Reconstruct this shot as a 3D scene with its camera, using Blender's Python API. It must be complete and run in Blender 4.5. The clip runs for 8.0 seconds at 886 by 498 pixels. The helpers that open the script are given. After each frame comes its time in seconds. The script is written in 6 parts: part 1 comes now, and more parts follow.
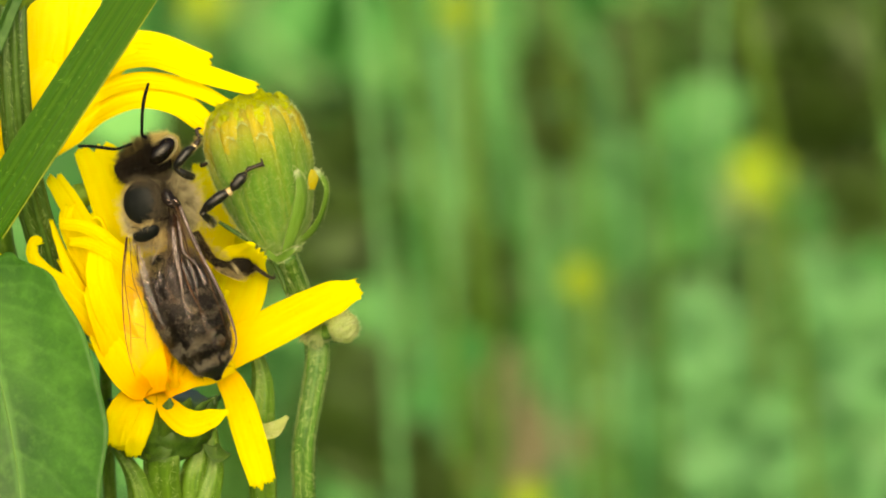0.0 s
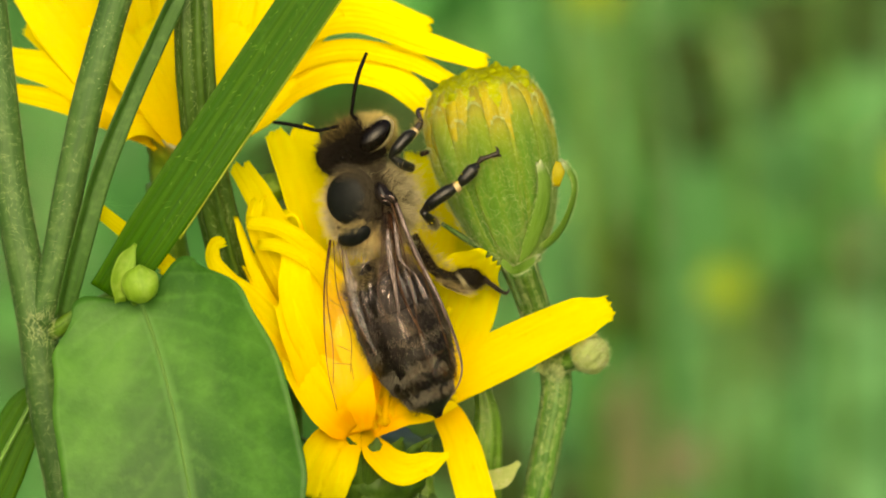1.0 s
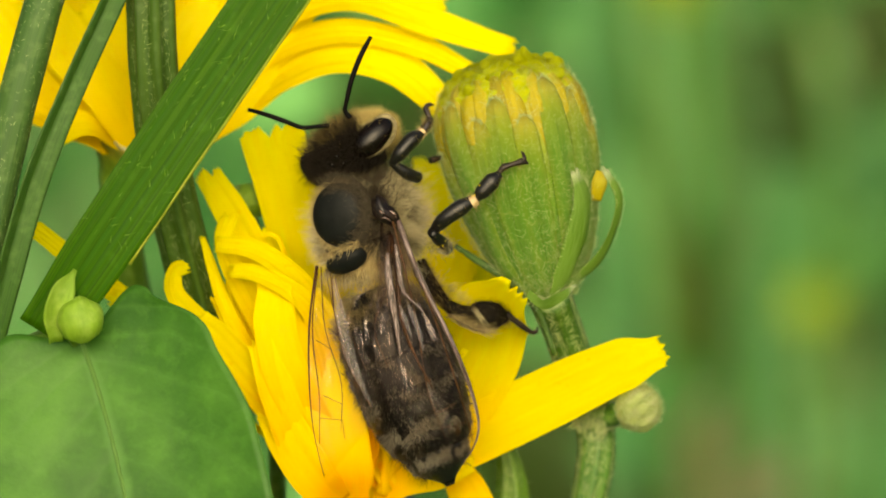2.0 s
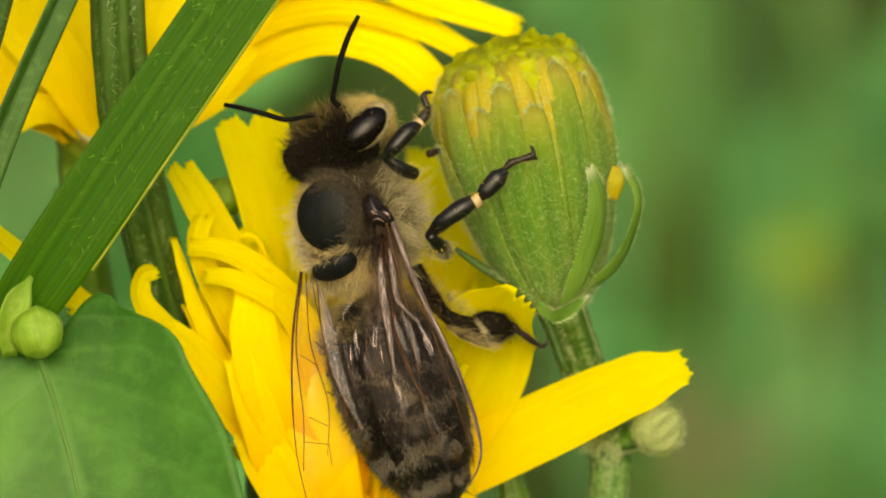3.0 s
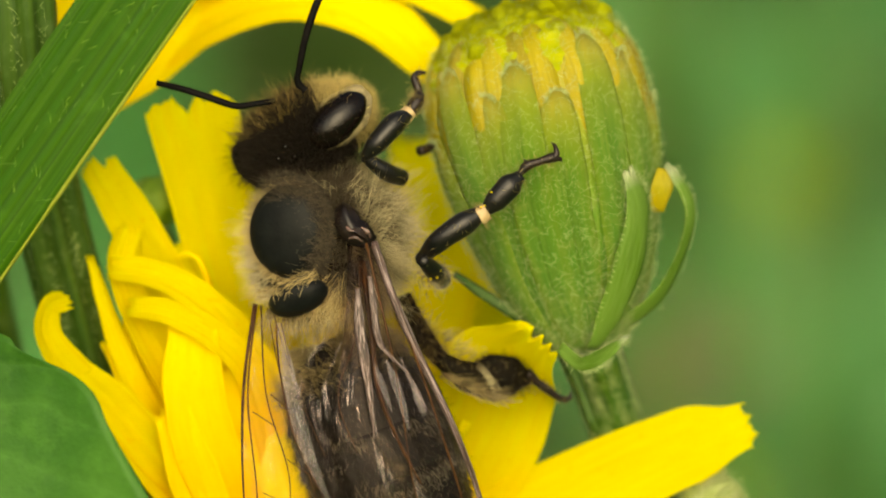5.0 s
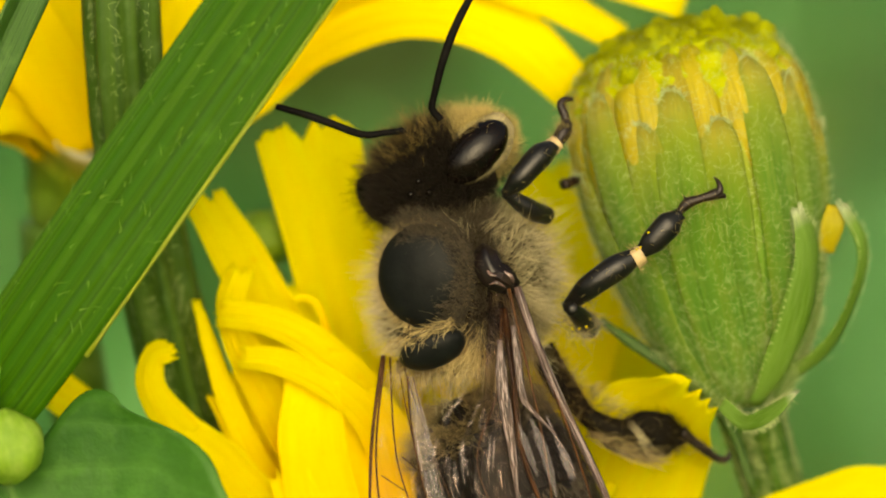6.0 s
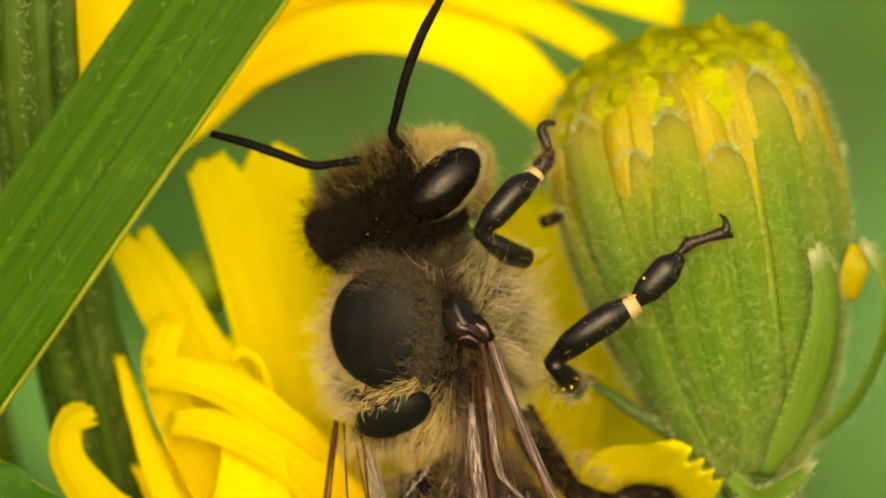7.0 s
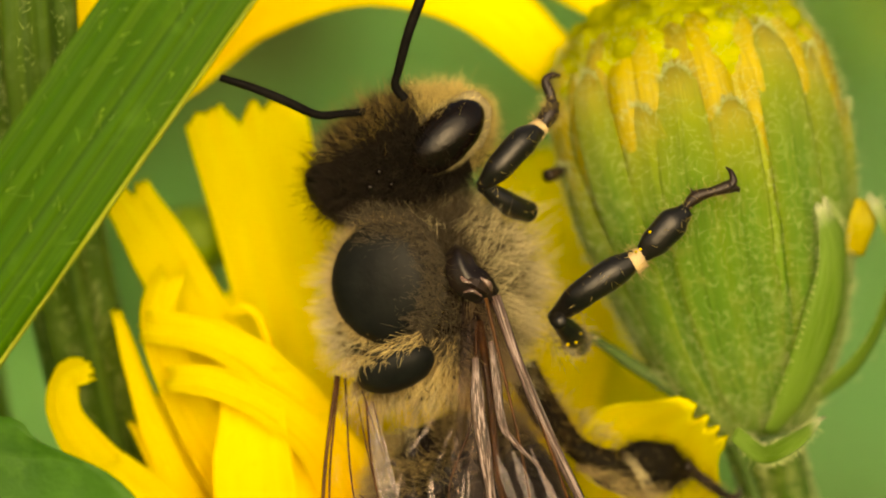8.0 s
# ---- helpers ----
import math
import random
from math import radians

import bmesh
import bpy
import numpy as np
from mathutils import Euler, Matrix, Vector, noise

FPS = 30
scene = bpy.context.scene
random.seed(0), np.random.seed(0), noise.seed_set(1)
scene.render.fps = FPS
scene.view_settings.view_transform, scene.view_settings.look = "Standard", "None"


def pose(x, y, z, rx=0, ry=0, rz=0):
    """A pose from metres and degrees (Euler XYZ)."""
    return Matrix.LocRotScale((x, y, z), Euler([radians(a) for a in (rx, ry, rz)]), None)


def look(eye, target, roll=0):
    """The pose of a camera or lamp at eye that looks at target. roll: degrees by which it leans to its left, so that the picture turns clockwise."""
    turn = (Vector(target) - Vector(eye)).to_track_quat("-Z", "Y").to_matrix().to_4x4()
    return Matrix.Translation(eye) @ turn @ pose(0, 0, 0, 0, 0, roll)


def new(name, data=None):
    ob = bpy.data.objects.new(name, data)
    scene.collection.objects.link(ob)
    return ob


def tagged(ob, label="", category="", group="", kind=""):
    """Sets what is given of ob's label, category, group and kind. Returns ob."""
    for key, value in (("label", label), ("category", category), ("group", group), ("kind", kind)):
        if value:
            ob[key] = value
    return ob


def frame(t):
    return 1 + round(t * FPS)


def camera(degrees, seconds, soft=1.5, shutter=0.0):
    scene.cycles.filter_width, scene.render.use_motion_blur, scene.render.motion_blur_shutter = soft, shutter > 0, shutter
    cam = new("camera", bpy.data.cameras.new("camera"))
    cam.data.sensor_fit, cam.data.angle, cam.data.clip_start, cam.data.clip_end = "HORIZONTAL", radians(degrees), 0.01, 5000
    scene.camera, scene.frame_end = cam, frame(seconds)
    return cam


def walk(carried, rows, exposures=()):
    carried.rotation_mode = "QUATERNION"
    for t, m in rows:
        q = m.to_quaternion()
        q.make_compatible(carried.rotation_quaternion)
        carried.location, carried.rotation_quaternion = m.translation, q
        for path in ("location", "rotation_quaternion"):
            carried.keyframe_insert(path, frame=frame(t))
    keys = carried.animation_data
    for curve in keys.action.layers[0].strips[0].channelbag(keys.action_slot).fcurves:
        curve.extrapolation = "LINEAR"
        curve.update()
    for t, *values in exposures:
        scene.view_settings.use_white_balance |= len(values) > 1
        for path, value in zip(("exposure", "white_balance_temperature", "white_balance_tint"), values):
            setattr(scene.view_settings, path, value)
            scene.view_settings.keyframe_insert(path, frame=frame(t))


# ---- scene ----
cam = camera(8.0, 8.0, soft=1.9)
# The plant's own axes: x right, y away from the lens, z up, in millimetres, tipped by 15 degrees, 0.40 m over the ground.
MM = 0.001
LEAN = 15.0
BASIS = pose(0, 0, 0.40, -LEAN, 0, 0)


def eye(x, y, z, yaw, pitch, roll):
    """A camera pose from millimetres and degrees in the plant's axes."""
    return BASIS @ pose(x * MM, y * MM, z * MM, 90 + pitch, 0, yaw) @ pose(0, 0, 0, 0, 0, roll)


PATH = [
    (0.0, eye(11.90, -326.76, -7.18, -0.647, 0.416, -1.615)),
    (0.2, eye(7.40, -316.12, -6.42, -0.537, 0.214, -1.305)),
    (0.4, eye(2.91, -305.49, -5.66, -0.680, 0.328, -0.996)),
    (0.5, eye(0.66, -300.17, -5.28, -0.858, 0.219, -0.841)),
    (0.6, eye(0.88, -293.51, -5.38, -0.709, 0.125, -0.789)),
    (0.8, eye(1.30, -280.17, -5.59, -0.532, 0.137, -0.686)),
    (1.0, eye(1.72, -266.83, -5.80, -0.500, 0.353, -0.583)),
    (1.2, eye(2.33, -253.58, -5.66, -0.225, 0.264, -0.510)),
    (1.5, eye(3.26, -233.69, -5.47, -0.115, 0.308, -0.400)),
    (1.6, eye(4.60, -228.26, -5.48, 0.172, 0.481, -0.389)),
    (1.7, eye(5.95, -222.83, -5.48, 0.485, 0.610, -0.378)),
    (1.92, eye(5.15, -217.64, -4.86, 0.373, 0.452, -0.323)),
    (2.14, eye(4.34, -212.44, -4.24, 0.252, 0.287, -0.268)),
    (2.36, eye(3.54, -207.25, -3.61, 0.122, 0.115, -0.212)),
    (2.58, eye(2.73, -202.05, -2.99, -0.018, -0.066, -0.157)),
    (2.8, eye(1.93, -196.86, -2.37, -0.170, -0.255, -0.102)),
    (3.0, eye(3.27, -193.73, -1.90, -0.108, -0.333, -0.078)),
    (3.2, eye(3.86, -190.71, -2.38, -0.295, 0.090, -0.063)),
    (3.4, eye(4.46, -187.69, -2.85, 0.011, 0.369, -0.047)),
    (3.5, eye(4.75, -186.18, -3.09, 0.283, 0.297, -0.039)),
    (3.6, eye(4.66, -182.92, -2.74, 0.305, 0.120, 0.030)),
    (3.8, eye(4.48, -176.39, -2.03, 0.124, -0.058, 0.169)),
    (4.0, eye(4.31, -169.87, -1.32, 0.031, -0.384, 0.307)),
    (4.2, eye(4.20, -165.91, -1.62, 0.180, -0.204, 0.459)),
    (4.42, eye(3.59, -161.47, -0.73, -0.039, -0.549, 0.401)),
    (4.64, eye(2.98, -157.03, 0.16, -0.268, -0.912, 0.342)),
    (4.86, eye(2.38, -152.59, 1.04, -0.508, -1.294, 0.284)),
    (5.08, eye(1.77, -148.15, 1.93, -0.761, -1.697, 0.225)),
    (5.3, eye(1.16, -143.71, 2.82, -1.027, -2.124, 0.167)),
    (5.5, eye(2.43, -138.92, 3.99, -0.482, -2.107, 0.211)),
    (5.7, eye(0.11, -137.18, 3.80, -1.055, -1.537, 0.276)),
    (5.9, eye(-2.22, -135.43, 3.61, -1.421, -1.702, 0.340)),
    (6.0, eye(-3.38, -134.56, 3.52, -1.667, -2.102, 0.373)),
    (6.1, eye(-3.23, -132.32, 3.60, -1.593, -2.333, 0.374)),
    (6.3, eye(-2.94, -127.83, 3.77, -1.546, -2.605, 0.375)),
    (6.5, eye(-2.65, -123.35, 3.94, -1.816, -2.201, 0.377)),
    (6.7, eye(-2.97, -120.38, 3.99, -2.017, -2.447, 0.339)),
    (6.9, eye(-3.28, -117.41, 4.04, -2.212, -2.325, 0.301)),
    (7.0, eye(-3.44, -115.93, 4.06, -2.303, -2.265, 0.282)),
    (7.1, eye(-3.24, -115.66, 4.38, -2.199, -2.128, 0.289)),
    (7.3, eye(-2.85, -115.12, 5.02, -2.080, -2.132, 0.304)),
    (7.5, eye(-2.45, -114.59, 5.66, -2.387, -2.555, 0.318)),
    (7.7, eye(-3.39, -114.57, 4.56, -2.757, -2.113, 0.362)),
    (7.9, eye(-4.32, -114.56, 3.46, -2.800, -2.210, 0.406)),
    (8.0, eye(-4.79, -114.55, 2.90, -2.978, -2.136, 0.428)),
]
walk(cam, PATH, exposures=[(0.0, 0.78, 7600, 0), (1.0, 0.62, 7600, 0), (1.7, 0.60, 7500, 0), (3.0, 0.50, 7500, 1), (5.5, 0.58, 7500, -2), (6.0, 0.58, 7700, -1), (7.0, 0.61, 9600, 3), (8.0, 0.63, 10000, 5)])
cam.data.dof.use_dof = True
cam.data.dof.aperture_fstop = 62.0

# ---- daylight ----
world = bpy.data.worlds.new("sky")
scene.world = world
world.use_nodes = True
wn = world.node_tree.nodes
sky = wn.new("ShaderNodeTexSky")
sky.sky_type, sky.sun_disc = "NISHITA", False
sky.sun_elevation, sky.sun_rotation = radians(30), radians(178)
sky.dust_density, sky.ozone_density = 8.0, 0.3
wn["Background"].inputs["Strength"].default_value = 0.15
world.node_tree.links.new(sky.outputs["Color"], wn["Background"].inputs["Color"])
sun = new("sun", bpy.data.lights.new("sun", "SUN"))
sun.data.energy, sun.data.angle, sun.data.color = 1.1, radians(70), (1.0, 0.95, 0.86)
sun.matrix_world = look((0.05, -1.5, 0.85), (0, 0, 0))


# ---- materials ----
def material(name, rough=0.5, spec=0.5, translucent=0.0, coat=0.0, sheen=0.0):
    """A node material with a Principled surface, mixed with some light let through."""
    m = bpy.data.materials.new(name)
    m.use_nodes = True
    t = m.node_tree
    p = t.nodes["Principled BSDF"]
    p.inputs["Roughness"].default_value = rough
    p.inputs["Specular IOR Level"].default_value = spec
    p.inputs["Coat Weight"].default_value = coat
    p.inputs["Sheen Weight"].default_value = sheen
    if translucent:
        tr = t.nodes.new("ShaderNodeBsdfTranslucent")
        tr.name = "through"
        mix = t.nodes.new("ShaderNodeMixShader")
        mix.inputs[0].default_value = translucent
        t.links.new(p.outputs[0], mix.inputs[1])
        t.links.new(tr.outputs[0], mix.inputs[2])
        t.links.new(mix.outputs[0], t.nodes["Material Output"].inputs["Surface"])
    return m


def colour_into(m, socket):
    t = m.node_tree
    t.links.new(socket, t.nodes["Principled BSDF"].inputs["Base Color"])
    if "through" in t.nodes:
        t.links.new(socket, t.nodes["through"].inputs["Color"])


def ramp(m, socket, stops):
    r = m.node_tree.nodes.new("ShaderNodeValToRGB")
    e = r.color_ramp.elements
    while len(e) < len(stops):
        e.new(0.5)
    for k, (at, c) in zip(e, stops):
        k.position, k.color = at, (*c, 1)
    m.node_tree.links.new(socket, r.inputs[0])
    return r.outputs["Color"]


def coords(m, kind="Object", scale=(1, 1, 1)):
    t = m.node_tree
    c, g = t.nodes.new("ShaderNodeTexCoord"), t.nodes.new("ShaderNodeMapping")
    g.inputs["Scale"].default_value = scale
    t.links.new(c.outputs[kind], g.inputs["Vector"])
    return g.outputs["Vector"]


def grain(m, vector, scale, detail=4.0, rough=0.6):
    n = m.node_tree.nodes.new("ShaderNodeTexNoise")
    n.inputs["Scale"].default_value, n.inputs["Detail"].default_value, n.inputs["Roughness"].default_value = scale, detail, rough
    m.node_tree.links.new(vector, n.inputs["Vector"])
    return n.outputs["Fac"]


def blend(m, fac, a, b, kind="MIX"):
    x = m.node_tree.nodes.new("ShaderNodeMix")
    x.data_type, x.blend_type = "RGBA", kind
    for s, v in ((0, fac), (6, a), (7, b)):
        if isinstance(v, (int, float)):
            x.inputs[s].default_value = v
        elif isinstance(v, tuple):
            x.inputs[s].default_value = (*v, 1)
        else:
            m.node_tree.links.new(v, x.inputs[s])
    return x.outputs[2]


def relief(m, height, strength=0.3, distance=0.0001):
    b = m.node_tree.nodes.new("ShaderNodeBump")
    b.inputs["Strength"].default_value, b.inputs["Distance"].default_value = strength, distance
    m.node_tree.links.new(height, b.inputs["Height"])
    m.node_tree.links.new(b.outputs["Normal"], m.node_tree.nodes["Principled BSDF"].inputs["Normal"])


def along(m):
    """The second UV coordinate, which runs from base to tip."""
    t = m.node_tree
    c, s = t.nodes.new("ShaderNodeTexCoord"), t.nodes.new("ShaderNodeSeparateXYZ")
    t.links.new(c.outputs["UV"], s.inputs[0])
    return s.outputs[1]


def petal_material(name, base, tip, deep, passing=0.38):
    m = material(name, rough=0.55, spec=0.25, translucent=passing)
    body = ramp(m, along(m), [(0.0, deep), (0.20, deep), (0.50, base), (1.0, tip)])
    streak = grain(m, coords(m, "UV", (9, 0.8, 1)), 3.0)
    fine = grain(m, coords(m, "UV", (40, 2.5, 1)), 3.0, 3)
    c = blend(m, ramp(m, streak, [(0.35, (0, 0, 0)), (0.7, (1, 1, 1))]), body, blend(m, 0.55, body, (0.88, 0.66, 0.0)))
    c = blend(m, ramp(m, fine, [(0.36, (0.7, 0.7, 0.7)), (0.56, (0, 0, 0))]), c, blend(m, 0.65, body, (0.76, 0.54, 0.0)))
    spot = grain(m, coords(m, "Object"), 2600.0, 2)
    c = blend(m, ramp(m, spot, [(0.66, (0, 0, 0)), (0.78, (0.4, 0.4, 0.4))]), c, (0.80, 0.46, 0.0))
    colour_into(m, c)
    relief(m, fine, 0.4, 0.00008)
    return m


def green_material(name, dark, light, pale=(0.3, 0.4, 0.2), rough=0.45, scale=(7, 0.8, 1), translucent=0.2, spec=0.4, ribs=0.4):
    m = material(name, rough=rough, spec=spec, translucent=translucent)
    streak = grain(m, coords(m, "UV", scale), 4.0)
    blot = grain(m, coords(m, "Object"), 2000.0, 4)
    c = ramp(m, streak, [(0.3, dark), (0.7, light)])
    c = blend(m, ramp(m, blot, [(0.5, (0, 0, 0)), (0.7, (0.55, 0.55, 0.55))]), c, pale)
    colour_into(m, c)
    relief(m, streak, ribs, 0.00015)
    return m


petal_front = petal_material("petal_yellow", (0.84, 0.78, 0.001), (0.84, 0.83, 0.004), (0.92, 0.62, 0.002), 0.60)
petal_core = petal_material("petal_orange", (0.90, 0.66, 0.001), (0.86, 0.78, 0.004), (0.93, 0.45, 0.002), 0.5)
petal_back = petal_material("petal_lemon", (0.86, 0.72, 0.001), (0.86, 0.78, 0.004), (0.86, 0.62, 0.002), 0.3)
petal_far = green_material("petal_lime", (0.30, 0.44, 0.018), (0.38, 0.51, 0.025), (0.34, 0.48, 0.04), 0.6, (6, 0.8, 1), 0.4)
ligule_gold = green_material("ligule_gold", (0.32, 0.28, 0.004), (0.54, 0.44, 0.006), (0.32, 0.34, 0.02), 0.5, (6, 0.8, 1), 0.35)
ligule_olive = green_material("ligule_olive", (0.20, 0.18, 0.006), (0.40, 0.32, 0.008), (0.26, 0.28, 0.03), 0.55, (6, 0.8, 1), 0.3)
stem_green = green_material("stem_green", (0.042, 0.11, 0.006), (0.125, 0.24, 0.018), (0.20, 0.30, 0.07))
stem_light = green_material("stem_light", (0.020, 0.072, 0.005), (0.075, 0.19, 0.016), (0.22, 0.33, 0.09))
stem_grey = green_material("stem_greygreen", (0.026, 0.076, 0.012), (0.055, 0.128, 0.022), (0.13, 0.21, 0.065), 0.6)
blade_green = material("blade_green", 0.45, 0.12, 0.3)
_s = grain(blade_green, coords(blade_green, "UV", (26, 0.25, 1)), 1.0, 3, 0.65)
_q = grain(blade_green, coords(blade_green, "UV", (6, 0.5, 1)), 1.6, 3)
_b = grain(blade_green, coords(blade_green, "Object"), 900.0, 4)
_c = ramp(blade_green, _s, [(0.32, (0.015, 0.055, 0.001)), (0.5, (0.034, 0.104, 0.0015)), (0.68, (0.056, 0.140, 0.002))])
_c = blend(blade_green, ramp(blade_green, _q, [(0.4, (0, 0, 0)), (0.62, (0.6, 0.6, 0.6))]), _c, (0.020, 0.095, 0.001))
colour_into(blade_green, blend(blade_green, ramp(blade_green, _b, [(0.58, (0, 0, 0)), (0.74, (0.35, 0.35, 0.35))]), _c, (0.09, 0.23, 0.02)))
relief(blade_green, _s, 0.5, 0.00012)
bract_green = material("bract_green", 0.5, 0.35, 0.25)
_s = grain(bract_green, coords(bract_green, "UV", (3.5, 0.9, 1)), 3.0)
_t = ramp(bract_green, along(bract_green), [(0.0, (0.22, 0.35, 0.05)), (0.42, (0.18, 0.31, 0.022)), (0.62, (0.22, 0.30, 0.012)), (0.82, (0.29, 0.26, 0.02)), (0.94, (0.33, 0.28, 0.06)), (1.0, (0.62, 0.60, 0.40))])
colour_into(bract_green, blend(bract_green, ramp(bract_green, _s, [(0.42, (0, 0, 0)), (0.62, (0.7, 0.7, 0.7))]), _t, (0.10, 0.175, 0.010)))
_x = bract_green.node_tree.nodes.new("ShaderNodeSeparateXYZ")
bract_green.node_tree.links.new(coords(bract_green, "UV"), _x.inputs[0])
_e = ramp(bract_green, _x.outputs[0], [(0.0, (1, 1, 1)), (0.2, (0, 0, 0)), (0.82, (0, 0, 0)), (1.0, (1, 1, 1))])
_e = blend(bract_green, 1.0, _e, ramp(bract_green, _x.outputs[1], [(0.42, (0.1, 0.1, 0.1)), (0.68, (0.85, 0.85, 0.85)), (1.0, (0.6, 0.6, 0.6))]), "MULTIPLY")
colour_into(bract_green, blend(bract_green, _e, bract_green.node_tree.nodes["Principled BSDF"].inputs["Base Color"].links[0].from_socket, (0.19, 0.13, 0.018)))
_y = grain(bract_green, coords(bract_green, "Object"), 800.0, 4)
colour_into(bract_green, blend(bract_green, ramp(bract_green, _y, [(0.47, (0, 0, 0)), (0.66, (0.65, 0.65, 0.65))]), bract_green.node_tree.nodes["Principled BSDF"].inputs["Base Color"].links[0].from_socket, (0.085, 0.13, 0.008)))
relief(bract_green, grain(bract_green, coords(bract_green, "UV", (8, 3, 1)), 5.0), 0.3, 0.0001)
bud_bract = material("bud_bract", 0.55, 0.25, 0.25)
_s = grain(bud_bract, coords(bud_bract, "UV", (9, 0.9, 1)), 3.0, 3)
_y = grain(bud_bract, coords(bud_bract, "Object"), 3200.0, 4)
_x = bud_bract.node_tree.nodes.new("ShaderNodeSeparateXYZ")
bud_bract.node_tree.links.new(coords(bud_bract, "UV"), _x.inputs[0])
_t = ramp(bud_bract, along(bud_bract), [(0.0, (0.16, 0.33, 0.045)), (0.25, (0.095, 0.245, 0.022)), (0.48, (0.110, 0.255, 0.018)), (0.68, (0.26, 0.34, 0.018)), (0.82, (0.40, 0.38, 0.04)), (0.90, (0.36, 0.32, 0.03)), (0.96, (0.31, 0.27, 0.03)), (1.0, (0.46, 0.44, 0.16))])
_t = blend(bud_bract, ramp(bud_bract, _x.outputs[0], [(0.0, (0.5, 0.5, 0.5)), (0.3, (0, 0, 0)), (0.7, (0, 0, 0)), (1.0, (0.5, 0.5, 0.5))]), _t, (0.19, 0.25, 0.010))
_m = blend(bud_bract, 1.0, ramp(bud_bract, _x.outputs[0], [(0.2, (0, 0, 0)), (0.45, (0.8, 0.8, 0.8)), (0.55, (0.8, 0.8, 0.8)), (0.8, (0, 0, 0))]), ramp(bud_bract, _s, [(0.42, (0.1, 0.1, 0.1)), (0.6, (1, 1, 1))]), "MULTIPLY")
_m = blend(bud_bract, 1.0, _m, ramp(bud_bract, along(bud_bract), [(0.35, (1, 1, 1)), (0.72, (0.1, 0.1, 0.1))]), "MULTIPLY")
_t = blend(bud_bract, _m, _t, (0.055, 0.13, 0.004))
_t = blend(bud_bract, ramp(bud_bract, grain(bud_bract, coords(bud_bract, "UV", (16, 1.6, 1)), 2.0, 4, 0.65), [(0.50, (0, 0, 0)), (0.66, (0.6, 0.6, 0.6))]), _t, (0.24, 0.34, 0.05))
colour_into(bud_bract, blend(bud_bract, ramp(bud_bract, _y, [(0.52, (0, 0, 0)), (0.70, (0.5, 0.5, 0.5))]), _t, (0.24, 0.32, 0.06)))
relief(bud_bract, grain(bud_bract, coords(bud_bract, "UV", (14, 2.2, 1)), 2.5, 4, 0.65), 0.7, 0.0002)
bract_outer = material("bract_outer", 0.6, 0.2, 0.25)
_s = grain(bract_outer, coords(bract_outer, "UV", (4, 2, 1)), 3.0)
_t = ramp(bract_outer, along(bract_outer), [(0.0, (0.13, 0.24, 0.03)), (0.5, (0.075, 0.16, 0.010)), (0.88, (0.11, 0.21, 0.025)), (1.0, (0.46, 0.50, 0.30))])
colour_into(bract_outer, blend(bract_outer, ramp(bract_outer, _s, [(0.4, (0, 0, 0)), (0.7, (0.6, 0.6, 0.6))]), _t, (0.15, 0.25, 0.05)))
relief(bract_outer, _s, 0.4, 0.0001)
narrow_green = green_material("narrow_green", (0.018, 0.066, 0.006), (0.045, 0.125, 0.012), (0.09, 0.18, 0.04), 0.5)
stem_olive = green_material("stem_olive", (0.020, 0.060, 0.006), (0.062, 0.125, 0.012), (0.11, 0.18, 0.05))
bract_pale = green_material("bract_pale", (0.14, 0.27, 0.015), (0.22, 0.37, 0.03), (0.30, 0.42, 0.08), 0.55, (5, 1, 1), 0.3)
bud_pale = green_material("bud_pale", (0.24, 0.32, 0.07), (0.40, 0.44, 0.18), (0.52, 0.50, 0.32), 0.7, (5, 3, 1), 0.3, 0.2)
floret_lime = green_material("floret_lime", (0.32, 0.38, 0.003), (0.50, 0.51, 0.006), (0.34, 0.42, 0.03), 0.7, (5, 5, 1), 0.35, 0.2, 0.8)
hair_white = material("plant_hair", 0.5, 0.4, 0.4)
colour_into(hair_white, ramp(hair_white, along(hair_white), [(0, (0.42, 0.52, 0.20)), (1, (0.66, 0.72, 0.42))]))

hair_dim = green_material("blade_hair", (0.10, 0.22, 0.02), (0.20, 0.34, 0.05), (0.28, 0.40, 0.10), 0.4, (2, 1, 1), 0.4)

leaf_green = material("leaf_green", 0.45, 0.2, 0.2)
_a = grain(leaf_green, coords(leaf_green, "Object"), 130.0, 7)
_b = grain(leaf_green, coords(leaf_green, "Object"), 1500.0, 4)
_lt = leaf_green.node_tree


def sums(op, a, b):
    """One math node in the leaf's tree."""
    n = _lt.nodes.new("ShaderNodeMath")
    n.operation = op
    for k, v in enumerate((a, b)):
        if isinstance(v, (int, float)):
            n.inputs[k].default_value = v
        else:
            _lt.links.new(v, n.inputs[k])
    return n.outputs[0]


_x = _lt.nodes.new("ShaderNodeSeparateXYZ")
_lt.links.new(coords(leaf_green, "UV"), _x.inputs[0])
_off = sums("ABSOLUTE", sums("SUBTRACT", _x.outputs[0], 0.5), 0)
_run = sums("ADD", sums("SUBTRACT", sums("MULTIPLY", _x.outputs[1], 8.0), sums("MULTIPLY", _off, 4.5)), sums("MULTIPLY", _a, 1.4))
_net = sums("ABSOLUTE", sums("SUBTRACT", sums("FRACT", _run, 0), 0.5), 0)
_c = ramp(leaf_green, _a, [(0.36, (0.013, 0.060, 0.004)), (0.5, (0.032, 0.110, 0.010)), (0.64, (0.064, 0.180, 0.020))])
